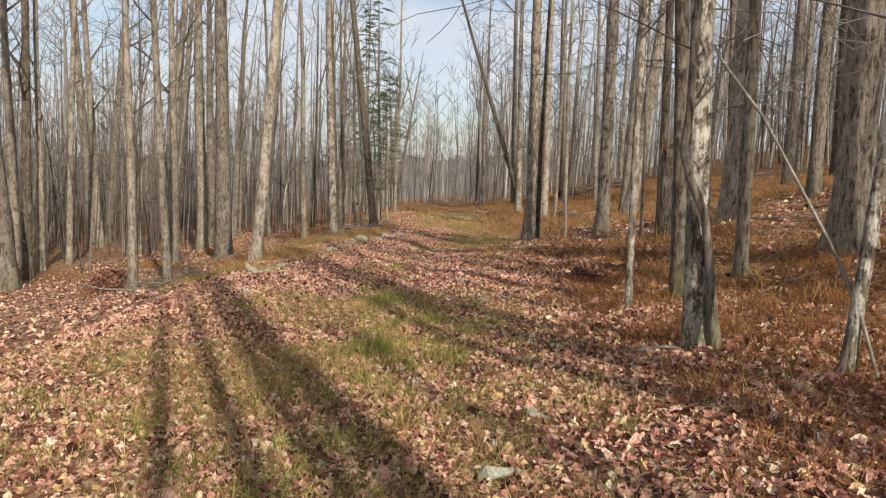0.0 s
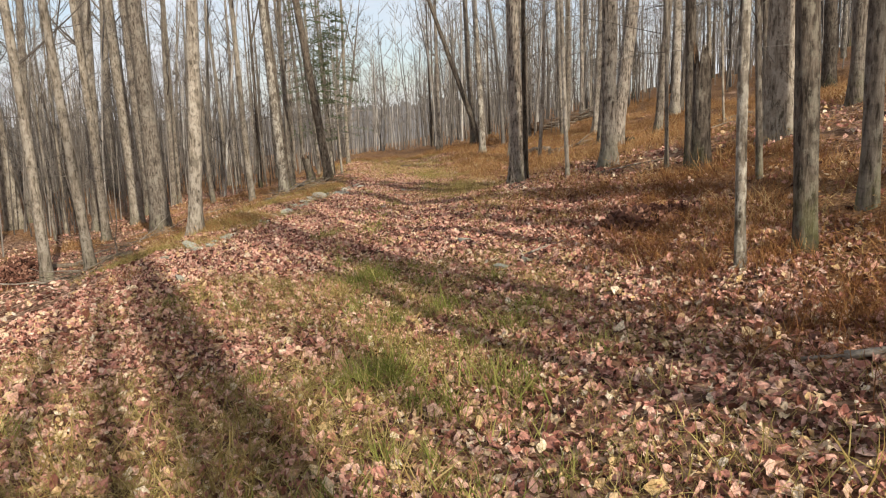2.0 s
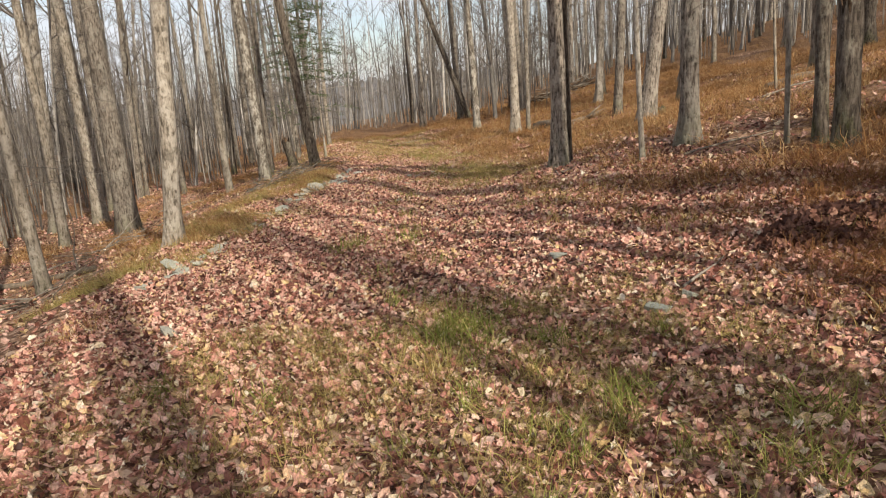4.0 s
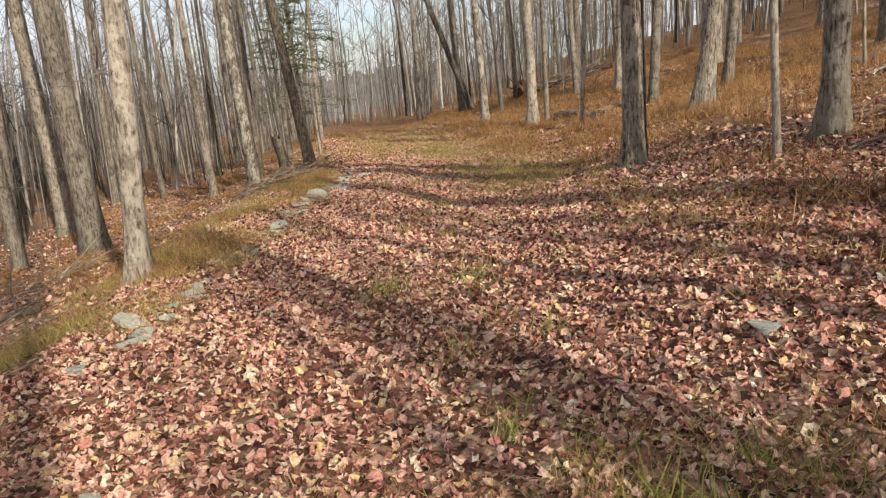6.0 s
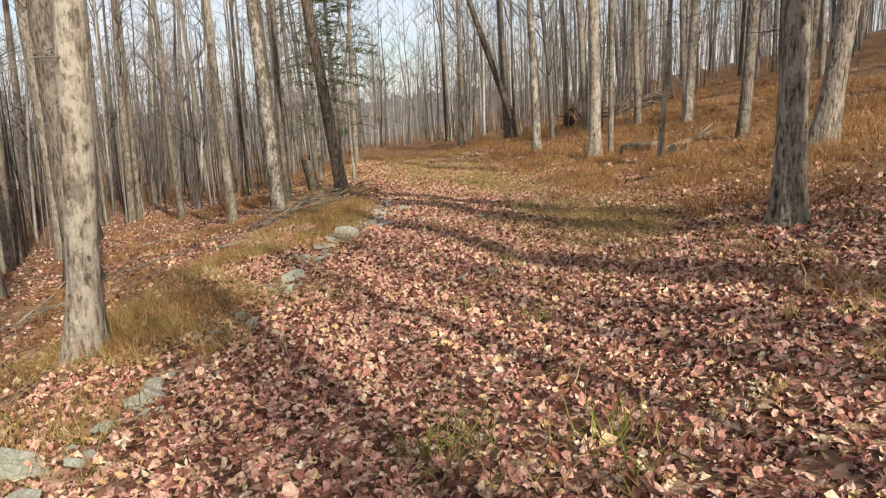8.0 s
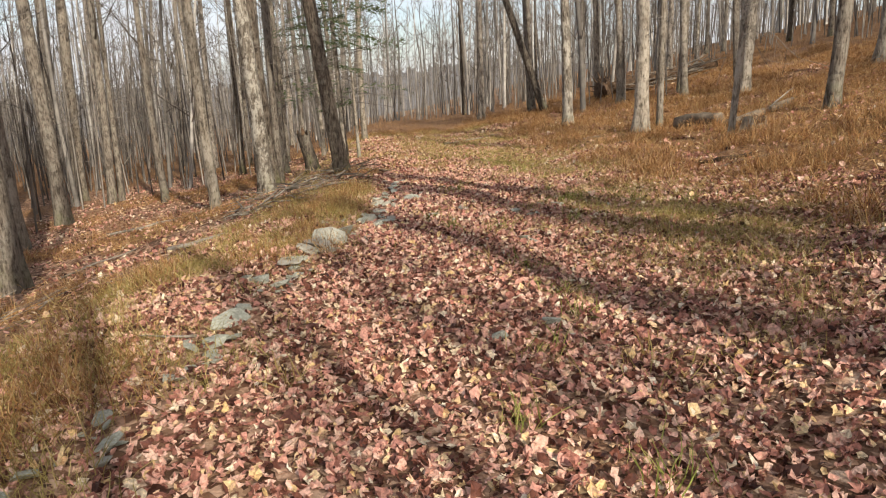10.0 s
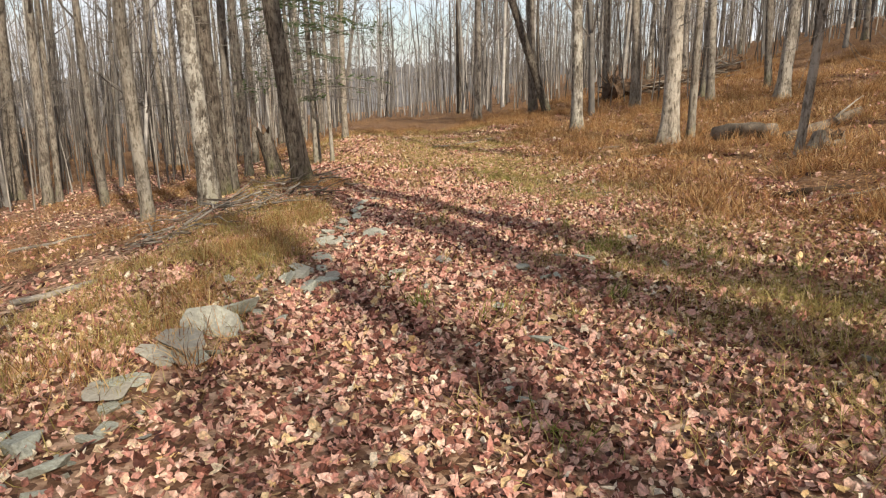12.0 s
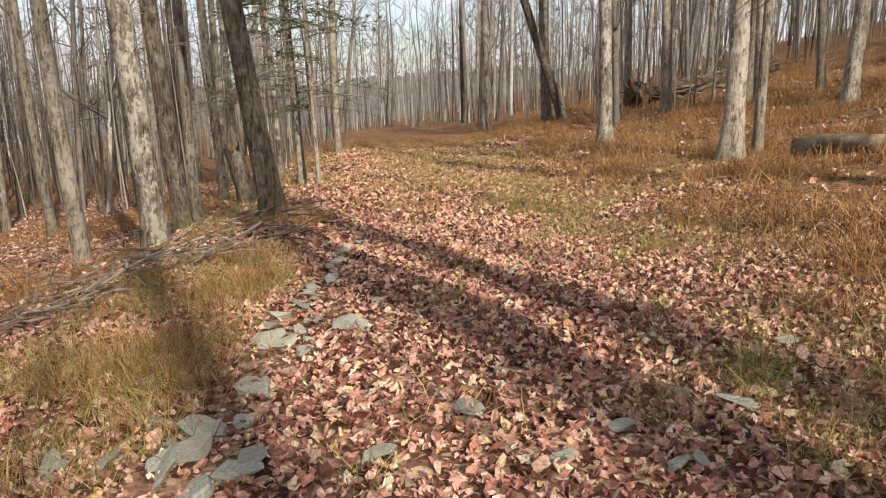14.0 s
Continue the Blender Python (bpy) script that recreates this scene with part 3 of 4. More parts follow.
# ---- leaf litter, ferns and grass ----
def scatter_mesh(name, base_xyz, tris, n, place, material, smooth=False):
    """n copies of a small shape, joined into one mesh. place(verts) -> (n, v, 3)."""
    v = place(np.asarray(base_xyz, float))
    nv = v.shape[1]
    t = (np.asarray(tris)[None] + (np.arange(n) * nv)[:, None, None]).reshape(-1, 3)
    me = bpy.data.meshes.new(name)
    me.vertices.add(n * nv)
    me.vertices.foreach_set("co", v.reshape(-1))
    me.loops.add(t.size)
    me.loops.foreach_set("vertex_index", t.ravel().astype(np.int32))
    me.polygons.add(len(t))
    me.polygons.foreach_set("loop_start", np.arange(0, t.size, 3, dtype=np.int32))
    me.polygons.foreach_set("use_smooth", np.full(len(t), smooth))
    me.update()
    me.materials.append(material)
    return me


def turn(n, rs, tilt):
    """n rotations: any heading, tilted by about so many radians."""
    a, b, c = rs.uniform(0, 6.283, n), rs.normal(0, tilt, n), rs.normal(0, tilt, n)
    ca, sa, cb, sb, cc, sc = np.cos(a), np.sin(a), np.cos(b), np.sin(b), np.cos(c), np.sin(c)
    z = np.zeros(n)
    o = np.ones(n)
    rz = np.stack([np.stack([ca, -sa, z], 1), np.stack([sa, ca, z], 1), np.stack([z, z, o], 1)], 1)
    rx = np.stack([np.stack([o, z, z], 1), np.stack([z, cb, -sb], 1), np.stack([z, sb, cb], 1)], 1)
    ry = np.stack([np.stack([cc, z, sc], 1), np.stack([z, o, z], 1), np.stack([-sc, z, cc], 1)], 1)
    return ry @ rx @ rz


def stone_row(y):
    """The x of the row of stones along the lower edge of the track."""
    return -3.95 + 0.19 * (np.minimum(y, 24.0) - 14.5) + 0.05 * np.maximum(0.0, y - 24.0)


LEAF_SHAPES = []
for lobes, deep in ((5, 0.60), (4, 0.72)):
    ring = []
    for i in range(lobes * 2):
        t = 6.2832 * (i / (lobes * 2)) - 0.25
        q = 1.0 if i % 2 == 0 else deep
        q *= 0.85 + 0.3 * math.cos(t) ** 2
        ring.append((q * math.cos(t), q * math.sin(t) * 0.85, (0.22 if i % 2 == 0 else -0.03)))
    verts = [(0, 0, 0.0)] + ring
    LEAF_SHAPES.append((verts, [(0, 1 + i, 1 + (i + 1) % len(ring)) for i in range(len(ring))]))
# a pointed oval beech leaf, folded along its rib
LEAF_SHAPES.append(([(-1.0, 0, 0.10), (-0.1, 0, -0.02), (1.1, 0, 0.16), (-0.5, 0.66, 0.22), (0.5, 0.60, 0.18), (-0.5, -0.66, 0.22), (0.5, -0.60, 0.18)],
                    [(0, 1, 3), (3, 1, 4), (1, 2, 4), (0, 5, 1), (5, 6, 1), (1, 6, 2)]))


def leaf_litter(name, n, xr, yr, size, seed, shape, keep, label):
    rs = np.random.RandomState(seed)
    x, y = rs.uniform(*xr, n * 3), rs.uniform(*yr, n * 3)
    ok = rs.uniform(0, 1, n * 3) < keep(x, y)
    x, y = x[ok][:n], y[ok][:n]
    m = len(x)
    verts, tris = LEAF_SHAPES[shape]
    R = turn(m, rs, 0.6)
    s = rs.uniform(0.6, 1.35, m) * size
    curl = rs.normal(0.8, 1.2, m)

    def place(v):
        vv = np.repeat(v[None], m, 0)
        vv[:, :, 2] *= curl[:, None]
        vv = vv + rs.normal(0, 0.17, vv.shape)
        vv[:, :, 1] *= rs.uniform(0.7, 1.2, m)[:, None]
        vv = np.einsum("nij,nvj->nvi", R, vv) * s[:, None, None]
        low = -vv[:, :, 2].min(1)
        z = height(x, y) + low * rs.uniform(0.35, 1.0, m) + 0.004
        return vv + np.stack([x, y, z], 1)[:, None, :]

    ob = new(name, scatter_mesh(name, verts, tris, m, place, LEAF))
    tagged(ob, label, "leaves", "", "stuff")


def near_keep(x, y):
    off = x - middle(y)
    row = np.exp(-((x - stone_row(y)) / 0.22) ** 2) * ease(13, 15, y) * (1 - ease(26.5, 28, y))
    return np.clip(1.0 - 0.7 * row - 0.55 * fern_amount(x, y) - 0.25 * np.exp(-(off / 0.5) ** 2) * (patchy(x, y, 1.2, 9) > 0), 0.08, 1)


for i, (n, size) in enumerate(((30000, 0.028), (52000, 0.026), (94000, 0.022))):
    leaf_litter("fallen_leaves", n, (-4.8, 3.4), (0.3, 30), size, 40 + i, i, near_keep, "fallen brown and tan hardwood leaves covering the track")
leaf_litter("fallen_leaves", 18000, (-3.6, 3.2), (29, 44), 0.036, 49, 2, near_keep, "fallen brown leaves on the far stretch of the track")
leaf_litter("fallen_leaves", 46000, (-13, 13), (0, 46), 0.035, 50, 2, lambda x, y: near_keep(x, y) * 0.9, "fallen brown leaves strewn over the forest floor")


def leaf_heap(x0, y0, wide, high, n, seed):
    """A mound of dry leaves caught on fallen twigs."""
    rs = np.random.RandomState(seed)
    verts, tris = LEAF_SHAPES[1]
    a, q = rs.uniform(0, 6.283, n), np.sqrt(rs.uniform(0, 1, n))
    x, y = x0 + wide * q * np.cos(a), y0 + 0.7 * wide * q * np.sin(a)
    R, s = turn(n, rs, 0.9), rs.uniform(0.035, 0.06, n)

    def place(v):
        vv = np.einsum("nij,nvj->nvi", R, np.repeat(v[None], n, 0)) * s[:, None, None]
        z = height(x, y) + 0.02 + high * (1 - q ** 2) * rs.uniform(0.25, 1.0, n)
        return vv + np.stack([x, y, z], 1)[:, None, :]

    tagged(new("leaf_heap", scatter_mesh("leaf_heap", verts, tris, n, place, OAKLEAF)), "heap of dry reddish-brown leaves below the bank", "leaf heap", "", "stuff")


leaf_heap(-8.5, 17.6, 0.75, 0.6, 1500, 91)
leaf_heap(2.35, 10.6, 0.6, 0.14, 500, 92)


def frond_shape():
    """An arching frond: a rib with pairs of pointed side leaflets."""
    verts, tris = [], []
    n = 6
    for i in range(n):
        f = (i + 0.4) / n
        x, z = f, 0.75 * f - 0.62 * f * f
        w = 0.15 * math.sin(math.pi * min(1, 0.22 + 0.78 * f)) + 0.02
        b = len(verts)
        verts += [(x - 0.022, 0, z), (x + 0.03, 0, z + 0.004), (x + 0.06, w, z - 0.05), (x + 0.06, -w, z - 0.05)]
        tris += [(b, b + 1, b + 2), (b, b + 3, b + 1)]
        if i:
            tris.append((b - 3, b, b + 1))
    return verts, tris


def blade_shape():
    pts = [(0, 0.02, 0), (0, -0.02, 0), (0.10, 0.016, 0.45), (0.10, -0.016, 0.45), (0.34, 0.009, 0.82), (0.34, -0.009, 0.82), (0.62, 0, 0.98)]
    return pts, [(0, 1, 2), (2, 1, 3), (2, 3, 4), (4, 3, 5), (4, 5, 6)]


def wisp_shape():
    """A thin curled stalk."""
    pts = [(0, 0.011, 0), (0, -0.011, 0), (0.22, 0.008, 0.5), (0.22, -0.008, 0.5), (0.62, 0, 0.74)]
    return pts, [(0, 1, 2), (2, 1, 3), (2, 3, 4)]


def plants(name, shape, x, y, size, seed, material, label, category, tilt=0.25, sx=1.0):
    verts, tris = shape
    m = len(x)
    rs = np.random.RandomState(seed)
    R = turn(m, rs, tilt)
    s = rs.uniform(0.6, 1.3, m) * size
    w = rs.uniform(0.5, 1.5, m) * sx

    def place(v):
        vv = np.repeat(v[None], m, 0)
        vv[:, :, 0] *= w[:, None]
        vv = np.einsum("nij,nvj->nvi", R, vv) * s[:, None, None]
        return vv + np.stack([x, y, height(x, y) - 0.006], 1)[:, None, :]

    tagged(new(name, scatter_mesh(name, verts, tris, m, place, material)), label, category, "", "stuff")


def tufts(seed, n_tufts, per, xr, yr, keep, radius):
    rs = np.random.RandomState(seed)
    cx, cy = rs.uniform(*xr, n_tufts * 8), rs.uniform(*yr, n_tufts * 8)
    ok = rs.uniform(0, 1, len(cx)) < keep(cx, cy)
    cx, cy = cx[ok][:n_tufts], cy[ok][:n_tufts]
    k = rs.uniform(0.3, 1.0, len(cx))
    x = (cx[:, None] + rs.normal(0, 1, (len(cx), per)) * radius * k[:, None]).ravel()
    y = (cy[:, None] + rs.normal(0, 1, (len(cx), per)) * radius * k[:, None]).ravel()
    return x, y


def fern_points(n, xr, yr, seed):
    rs = np.random.RandomState(seed)
    x, y = rs.uniform(*xr, n * 6), rs.uniform(*yr, n * 6)
    ok = rs.uniform(0, 1, n * 6) < fern_amount(x, y) ** 1.5
    return x[ok][:n], y[ok][:n]


plants("dry_ferns", frond_shape(), *fern_points(6000, (-9, 9), (2, 34), 61), 0.24, 62, FERN, "withered orange-brown ferns matted over the forest floor", "fern")
plants("dry_ferns", wisp_shape(), *tufts(67, 1250, 90, (-11, 15), (2, 47), lambda x, y: fern_amount(x, y) ** 1.5 * np.clip(0.35 + 1.2 * patchy(x, y, 2.0, 53), 0, 1), 0.25), 0.27, 68, FERN, "fine withered orange-brown fern stalks", "fern", 0.55)
plants("dry_ferns", wisp_shape(), *tufts(167, 900, 85, (1.5, 17), (12, 52), lambda x, y: fern_amount(x, y) * np.clip(0.2 + 1.4 * patchy(x, y, 1.7, 51), 0, 1), 0.26), 0.33, 168, FERN, "fine golden-brown fern stalks on the slope", "fern", 0.6)
plants("dry_ferns", frond_shape(), *fern_points(4000, (-30, 32), (8, 62), 63), 0.36, 64, FERN, "withered orange-brown ferns on the wooded slope", "fern")


def centre_strip(x, y):
    off = x - middle(y)
    early = np.exp(-((off - 0.35) / 0.7) ** 2) * np.exp(-((y - 5.5) / 4.5) ** 2) + 0.35 * np.exp(-((off + 1.9) / 0.6) ** 2) * np.exp(-((y - 4) / 4) ** 2)
    return early + 0.13 * np.exp(-((off - 0.2) / 0.35) ** 2) + 0.4 * np.exp(-((off - 1.9) / 0.5) ** 2) * ease(20, 24, y)


def road_edges(x, y):
    off = x - middle(y)
    lower = np.exp(-((off + 3.0) / 0.7) ** 2) * ease(14, 18, y)
    start = 0.8 * np.exp(-((off + 0.4) / 1.7) ** 2) * (1 - ease(7, 11, y))
    return lower + start + 0.7 * np.exp(-((off - 2.3) / 0.6) ** 2) * ease(9, 16, y) + 0.16 * np.exp(-((off - 0.3) / 0.5) ** 2) + 0.55 * ease(28, 34, y) * np.exp(-((off - 0.3) / 2.3) ** 2)


def marked_tufts(spots, per, radius, seed):
    rs = np.random.RandomState(seed)
    c = np.repeat(np.array(spots), per, 0) + rs.normal(0, radius, (len(spots) * per, 2))
    return c[:, 0], c[:, 1]


plants("green_grass", blade_shape(), *marked_tufts(((-0.70, 6.90), (-0.58, 6.75), (-0.96, 10.05), (0.13, 6.45), (0.02, 6.75), (-0.50, 4.1), (0.55, 8.2), (-0.05, 8.9), (-0.9, 14.2), (-0.70, 6.85)), 75, 0.13, 171), 0.19, 172, GREEN, "bright green grass clumps in the middle of the track", "grass", 0.5)
plants("green_grass", blade_shape(), *marked_tufts(((-0.84, 10.25), (-1.73, 14.45), (-0.72, 10.4), (-0.69, 6.85)), 130, 0.14, 173), 0.18, 174, GREEN, "thick bright green grass tufts between leaves", "grass", 0.6)
plants("green_grass", blade_shape(), *tufts(71, 200, 36, (-3.5, 2.5), (1, 34), centre_strip, 0.12), 0.15, 72, GREEN, "green grass tufts along the middle of the track", "grass", 0.4)
plants("dry_grass", blade_shape(), *tufts(73, 380, 40, (-6, 5), (1, 46), road_edges, 0.22), 0.17, 74, STRAW, "straw-coloured dry grass along the track", "grass", 0.6)
plants("olive_grass", blade_shape(), *tufts(77, 420, 40, (-6, 5), (1, 46), road_edges, 0.2), 0.14, 78, OLIVE, "olive and yellowish grass at the edges of the track", "grass", 0.6)
plants("olive_grass", wisp_shape(), *tufts(80, 760, 80, (-4.2, 1.8), (1, 11), lambda x, y: np.clip(0.75 + 0.6 * patchy(x, y, 1.1, 12), 0, 1) * np.exp(-((x + 1.2) / 2.2) ** 2), 0.2), 0.13, 81, OLIVE, "short yellowish grass between leaves on the track", "grass", 0.7)
def beside_stones(x, y):
    return np.exp(-((x - stone_row(y) + 1.0) / 0.75) ** 2) * np.clip(0.6 + 0.9 * patchy(x, y, 1.6, 33), 0, 1)


plants("dry_ferns", wisp_shape(), *tufts(182, 260, 70, (-6.8, -2.4), (15, 31), beside_stones, 0.2), 0.22, 183, FERN, "golden-brown fern stalks between stones and trees", "fern", 0.5)
plants("dry_grass", wisp_shape(), *tufts(184, 230, 60, (-5.5, -1.0), (1.5, 10), lambda x, y: np.clip(0.5 + 0.9 * patchy(x, y, 1.4, 35), 0, 1), 0.2), 0.12, 185, STRAW, "short straw-coloured grass between leaves", "grass", 0.8)
plants("olive_grass", wisp_shape(), *tufts(82, 440, 66, (-6.8, -2.4), (14.5, 29), beside_stones, 0.22), 0.17, 83, OLIVE, "tall olive and straw grass beside the stones", "grass", 0.5)
plants("olive_grass", wisp_shape(), *tufts(186, 520, 46, (-3.2, 4.0), (30, 46), lambda x, y: np.clip(0.45 + 0.9 * patchy(x, y, 0.9, 41), 0, 1) * np.exp(-((x - middle(y) - 1.0) / 2.2) ** 2), 0.26), 0.15, 187, OLIVE, "pale olive grass on the far stretch of the track", "grass", 0.6)
plants("olive_grass", wisp_shape(), *tufts(86, 480, 60, (-0.4, 4.6), (17, 41), lambda x, y: np.exp(-((x - middle(y) - 2.4) / 0.9) ** 2) * np.clip(0.6 + 0.8 * patchy(x, y, 1.0, 19), 0, 1), 0.24), 0.15, 87, OLIVE, "yellowish olive grass along the upper edge of the track", "grass", 0.6)
plants("dry_ferns", wisp_shape(), *tufts(84, 250, 100, (0.9, 4.8), (2.0, 13.5), lambda x, y: ease(0.9, 2.0, x) * np.clip(0.7 + 0.7 * patchy(x, y, 1.3, 15), 0, 1), 0.2), 0.19, 85, SHADED_RUST, "dark orange-brown withered ferns under the trees", "fern", 0.6)
plants("dry_ferns", wisp_shape(), *tufts(188, 110, 100, (1.1, 3.6), (1.8, 6.8), lambda x, y: ease(1.0, 2.2, x), 0.2), 0.17, 189, SHADED_RUST, "low dark rusty ferns near the first trees", "fern", 0.7)
plants("dry_grass", wisp_shape(), *fern_points(9000, (-8, 9), (3, 40), 75), 0.24, 76, STRAW, "dry straw grass between the ferns", "grass", 0.5)


# ---- stones ----
def rock_mesh(seed):
    rng = random.Random(seed)
    bm = bmesh.new()
    for _ in range(13):
        a, q = rng.uniform(0, 6.28), rng.uniform(0.75, 1.0)
        bm.verts.new((q * math.cos(a), q * math.sin(a) * 0.85, rng.choice((-0.3, 0.24, 0.27)) + rng.gauss(0, 0.03)))
    got = bmesh.ops.convex_hull(bm, input=bm.verts)
    bmesh.ops.delete(bm, geom=[v for v in got["geom_interior"] if isinstance(v, bmesh.types.BMVert)], context="VERTS")
    bmesh.ops.dissolve_limit(bm, angle_limit=0.12, verts=bm.verts, edges=bm.edges)
    bmesh.ops.bevel(bm, geom=bm.edges[:], offset=0.028, segments=1, affect="EDGES")
    me = bpy.data.meshes.new("stone")
    bm.to_mesh(me)
    bm.free()
    me.materials.append(ROCK)
    return me


STONES = [rock_mesh(s) for s in range(12)]


def stone(x, y, size, rng, label):
    ob = new("stone", rng.choice(STONES))
    ob.scale = (size * rng.uniform(0.8, 1.4), size * rng.uniform(0.65, 1.05), size * rng.uniform(0.6, 1.2) * (1.0 if size < 0.13 else 0.6))
    ob.rotation_euler = (rng.gauss(0, 0.22), rng.gauss(0, 0.22), rng.uniform(0, 6.28))
    ob.location = (x, y, hz(x, y) + 0.16 * size)
    tagged(ob, label, "stone", "stones along the edge of the track")


rng = random.Random(5)
for i in range(210):
    y = 13.2 + 15.4 * (i + rng.random()) / 210
    if math.sin(4.1 * y) + math.sin(9.7 * y + 1) < -0.75 + 0.4 * rng.random():
        continue
    x = float(stone_row(y)) + rng.gauss(0, 0.15 + 0.16 * float(ease(21.5, 23, y) - ease(24.5, 26, y)))
    stone(x, y, rng.choice((0.03, 0.04, 0.05, 0.06, 0.075, 0.095)) * rng.uniform(0.85, 1.3), rng, "flat grey-green stone half sunk along the track edge")
for i in range(20):
    stone(rng.uniform(-1.6, 1.4), rng.uniform(20.5, 27), rng.uniform(0.04, 0.08), rng, "small grey stone among the leaves of the track")
for x, y in ((-0.97, 23.45), (-0.73, 23.9), (-0.27, 23.26), (-0.64, 22.97), (-1.39, 23.05), (0.11, 23.55), (0.3, 23.35), (-0.14, 22.91), (0.98, 24.1), (-0.82, 18.61), (-1.23, 18.38), (-3.23, 11.37)):
    stone(x, y, rng.uniform(0.07, 0.1), rng, "small grey stone among the leaves of the track")
for x, y, s in ((0.41, 11.84, 0.14), (0.62, 10.0, 0.13), (0.9, 10.1, 0.09), (0.38, 3.62, 0.12), (0.67, 4.56, 0.13), (-2.70, 21.5, 0.19), (-2.86, 20.95, 0.15), (-2.9, 20.17, 0.14), (-3.1, 20.4, 0.12), (-3.12, 19.31, 0.14), (-3.15, 18.97, 0.12), (-2.12, 24.01, 0.13), (-2.23, 23.27, 0.11), (-2.0, 23.07, 0.14), (-2.82, 23.24, 0.11), (-2.58, 23.21, 0.1), (-1.9, 26.7, 0.13), (-4.1, 14.9, 0.18), (-3.9, 14.5, 0.13), (-2.62, 22.18, 0.20), (-2.6, 21.75, 0.24), (-2.8, 21.26, 0.16), (-2.62, 21.27, 0.14), (-2.9, 20.83, 0.17), (-2.25, 23.5, 0.14), (-2.3, 23.1, 0.13), (-2.19, 24.9, 0.12), (-2.1, 25.76, 0.13), (-1.97, 27.54, 0.13)):
    stone(x, y, s, rng, "grey stone lying in brown leaves")


# ---- dead wood, stumps, the hemlock ----
def log_mesh(name, pts, radii, material, seed, sides=12, lump=0.25, cap=True):
    out = ([], [])
    rng = random.Random(seed)
    tube(out, pts, radii, sides, lump, rng)
    if cap:
        out[1].append(tuple(reversed(range(sides))))
    return mesh_from(name, *out, material)


def wander(rng, p, d, length, n, loose=0.12):
    p, d = Vector(p), Vector(d).normalized()
    pts = [p.copy()]
    for _ in range(n):
        d = (d + Vector((rng.gauss(0, 1), rng.gauss(0, 1), rng.gauss(0, 0.5))) * loose).normalized()
        p = p + d * (length / n)
        pts.append(p.copy())
    return pts


def laid(pts, lift):
    """Sets the points of a lying stick on the ground."""
    return [Vector((p.x, p.y, hz(p.x, p.y) + lift + 0.3 * max(0.0, p.z))) for p in pts]


def stick(rng, x, y, heading, length, r, label, material=None, lift=None):
    pts = wander(rng, (x, y, 0), (math.cos(heading), math.sin(heading), 0), length, 6, 0.1)
    pts = laid([Vector((p.x, p.y, 0)) for p in pts], r * 1.2 + 0.02 if lift is None else lift)
    ob = new("fallen_stick", log_mesh("fallen_stick", pts, [r * (1 - 0.09 * i) for i in range(7)], material or STICK, rng.random(), 7, 0.2))
    return tagged(ob, label, "stick", "sticks on the ground")


def brush_pile(ends, count, seed, lengths, high, label, thick=1.0, loose=0.8, wide=0.22):
    rng = random.Random(seed)
    (x0, y0), (x1, y1) = ends
    top = new("brush_pile")
    cx, cy = (x0 + x1) / 2, (y0 + y1) / 2
    top.location = (cx, cy, hz(cx, cy))
    along = math.atan2(y1 - y0, x1 - x0)
    for i in range(count):
        f = rng.random()
        x, y = x0 + (x1 - x0) * f + rng.gauss(0, wide), y0 + (y1 - y0) * f + rng.gauss(0, wide)
        a = along + rng.gauss(0, loose) + (math.pi if rng.random() < 0.5 else 0)
        ln = rng.uniform(*lengths)
        n = 5
        pts = wander(rng, (x, y, 0), (math.cos(a), math.sin(a), 0), ln, n, 0.13)
        z0, tip = high * rng.random() ** 1.6, rng.uniform(-0.12, 0.3)
        pts = [Vector((p.x - cx, p.y - cy, hz(p.x, p.y) - hz(cx, cy) + max(0.01, z0 + tip * k / n * ln))) for k, p in enumerate(pts)]
        r = thick * rng.choice((0.004, 0.006, 0.008, 0.011, 0.016))
        part("stick", log_mesh("stick", pts, [r * (1 - 0.13 * k) for k in range(n + 1)], STICK if rng.random() < 0.6 else DEADWOOD, rng.random(), 5, 0.15), top)
    return tagged(top, label, "brush pile")


brush_pile(((-2.75, 29.3), (-4.6, 27.0)), 170, 1, (0.25, 0.9), 0.34, "tangled pile of grey dead sticks beside the track", 1.25, 1.6, 0.36)
brush_pile(((-3.4, 30.6), (-3.0, 31.3)), 22, 2, (0.5, 1.3), 0.3, "dead sticks heaped at the foot of a tree")
brush_pile(((8.9, 45.5), (11.6, 44.9)), 80, 3, (0.5, 1.5), 0.8, "heap of dead branches on the slope", 2.4, 1.2, 0.35)
brush_pile(((-7.6, 20.5), (-6.2, 21.5)), 26, 4, (0.6, 1.8), 0.15, "thin dead branches lying below the bank")
brush_pile(((-7.8, 16.6), (-5.6, 15.6)), 34, 8, (0.5, 1.8), 0.12, "dead branches and sticks among leaves under slim trees")


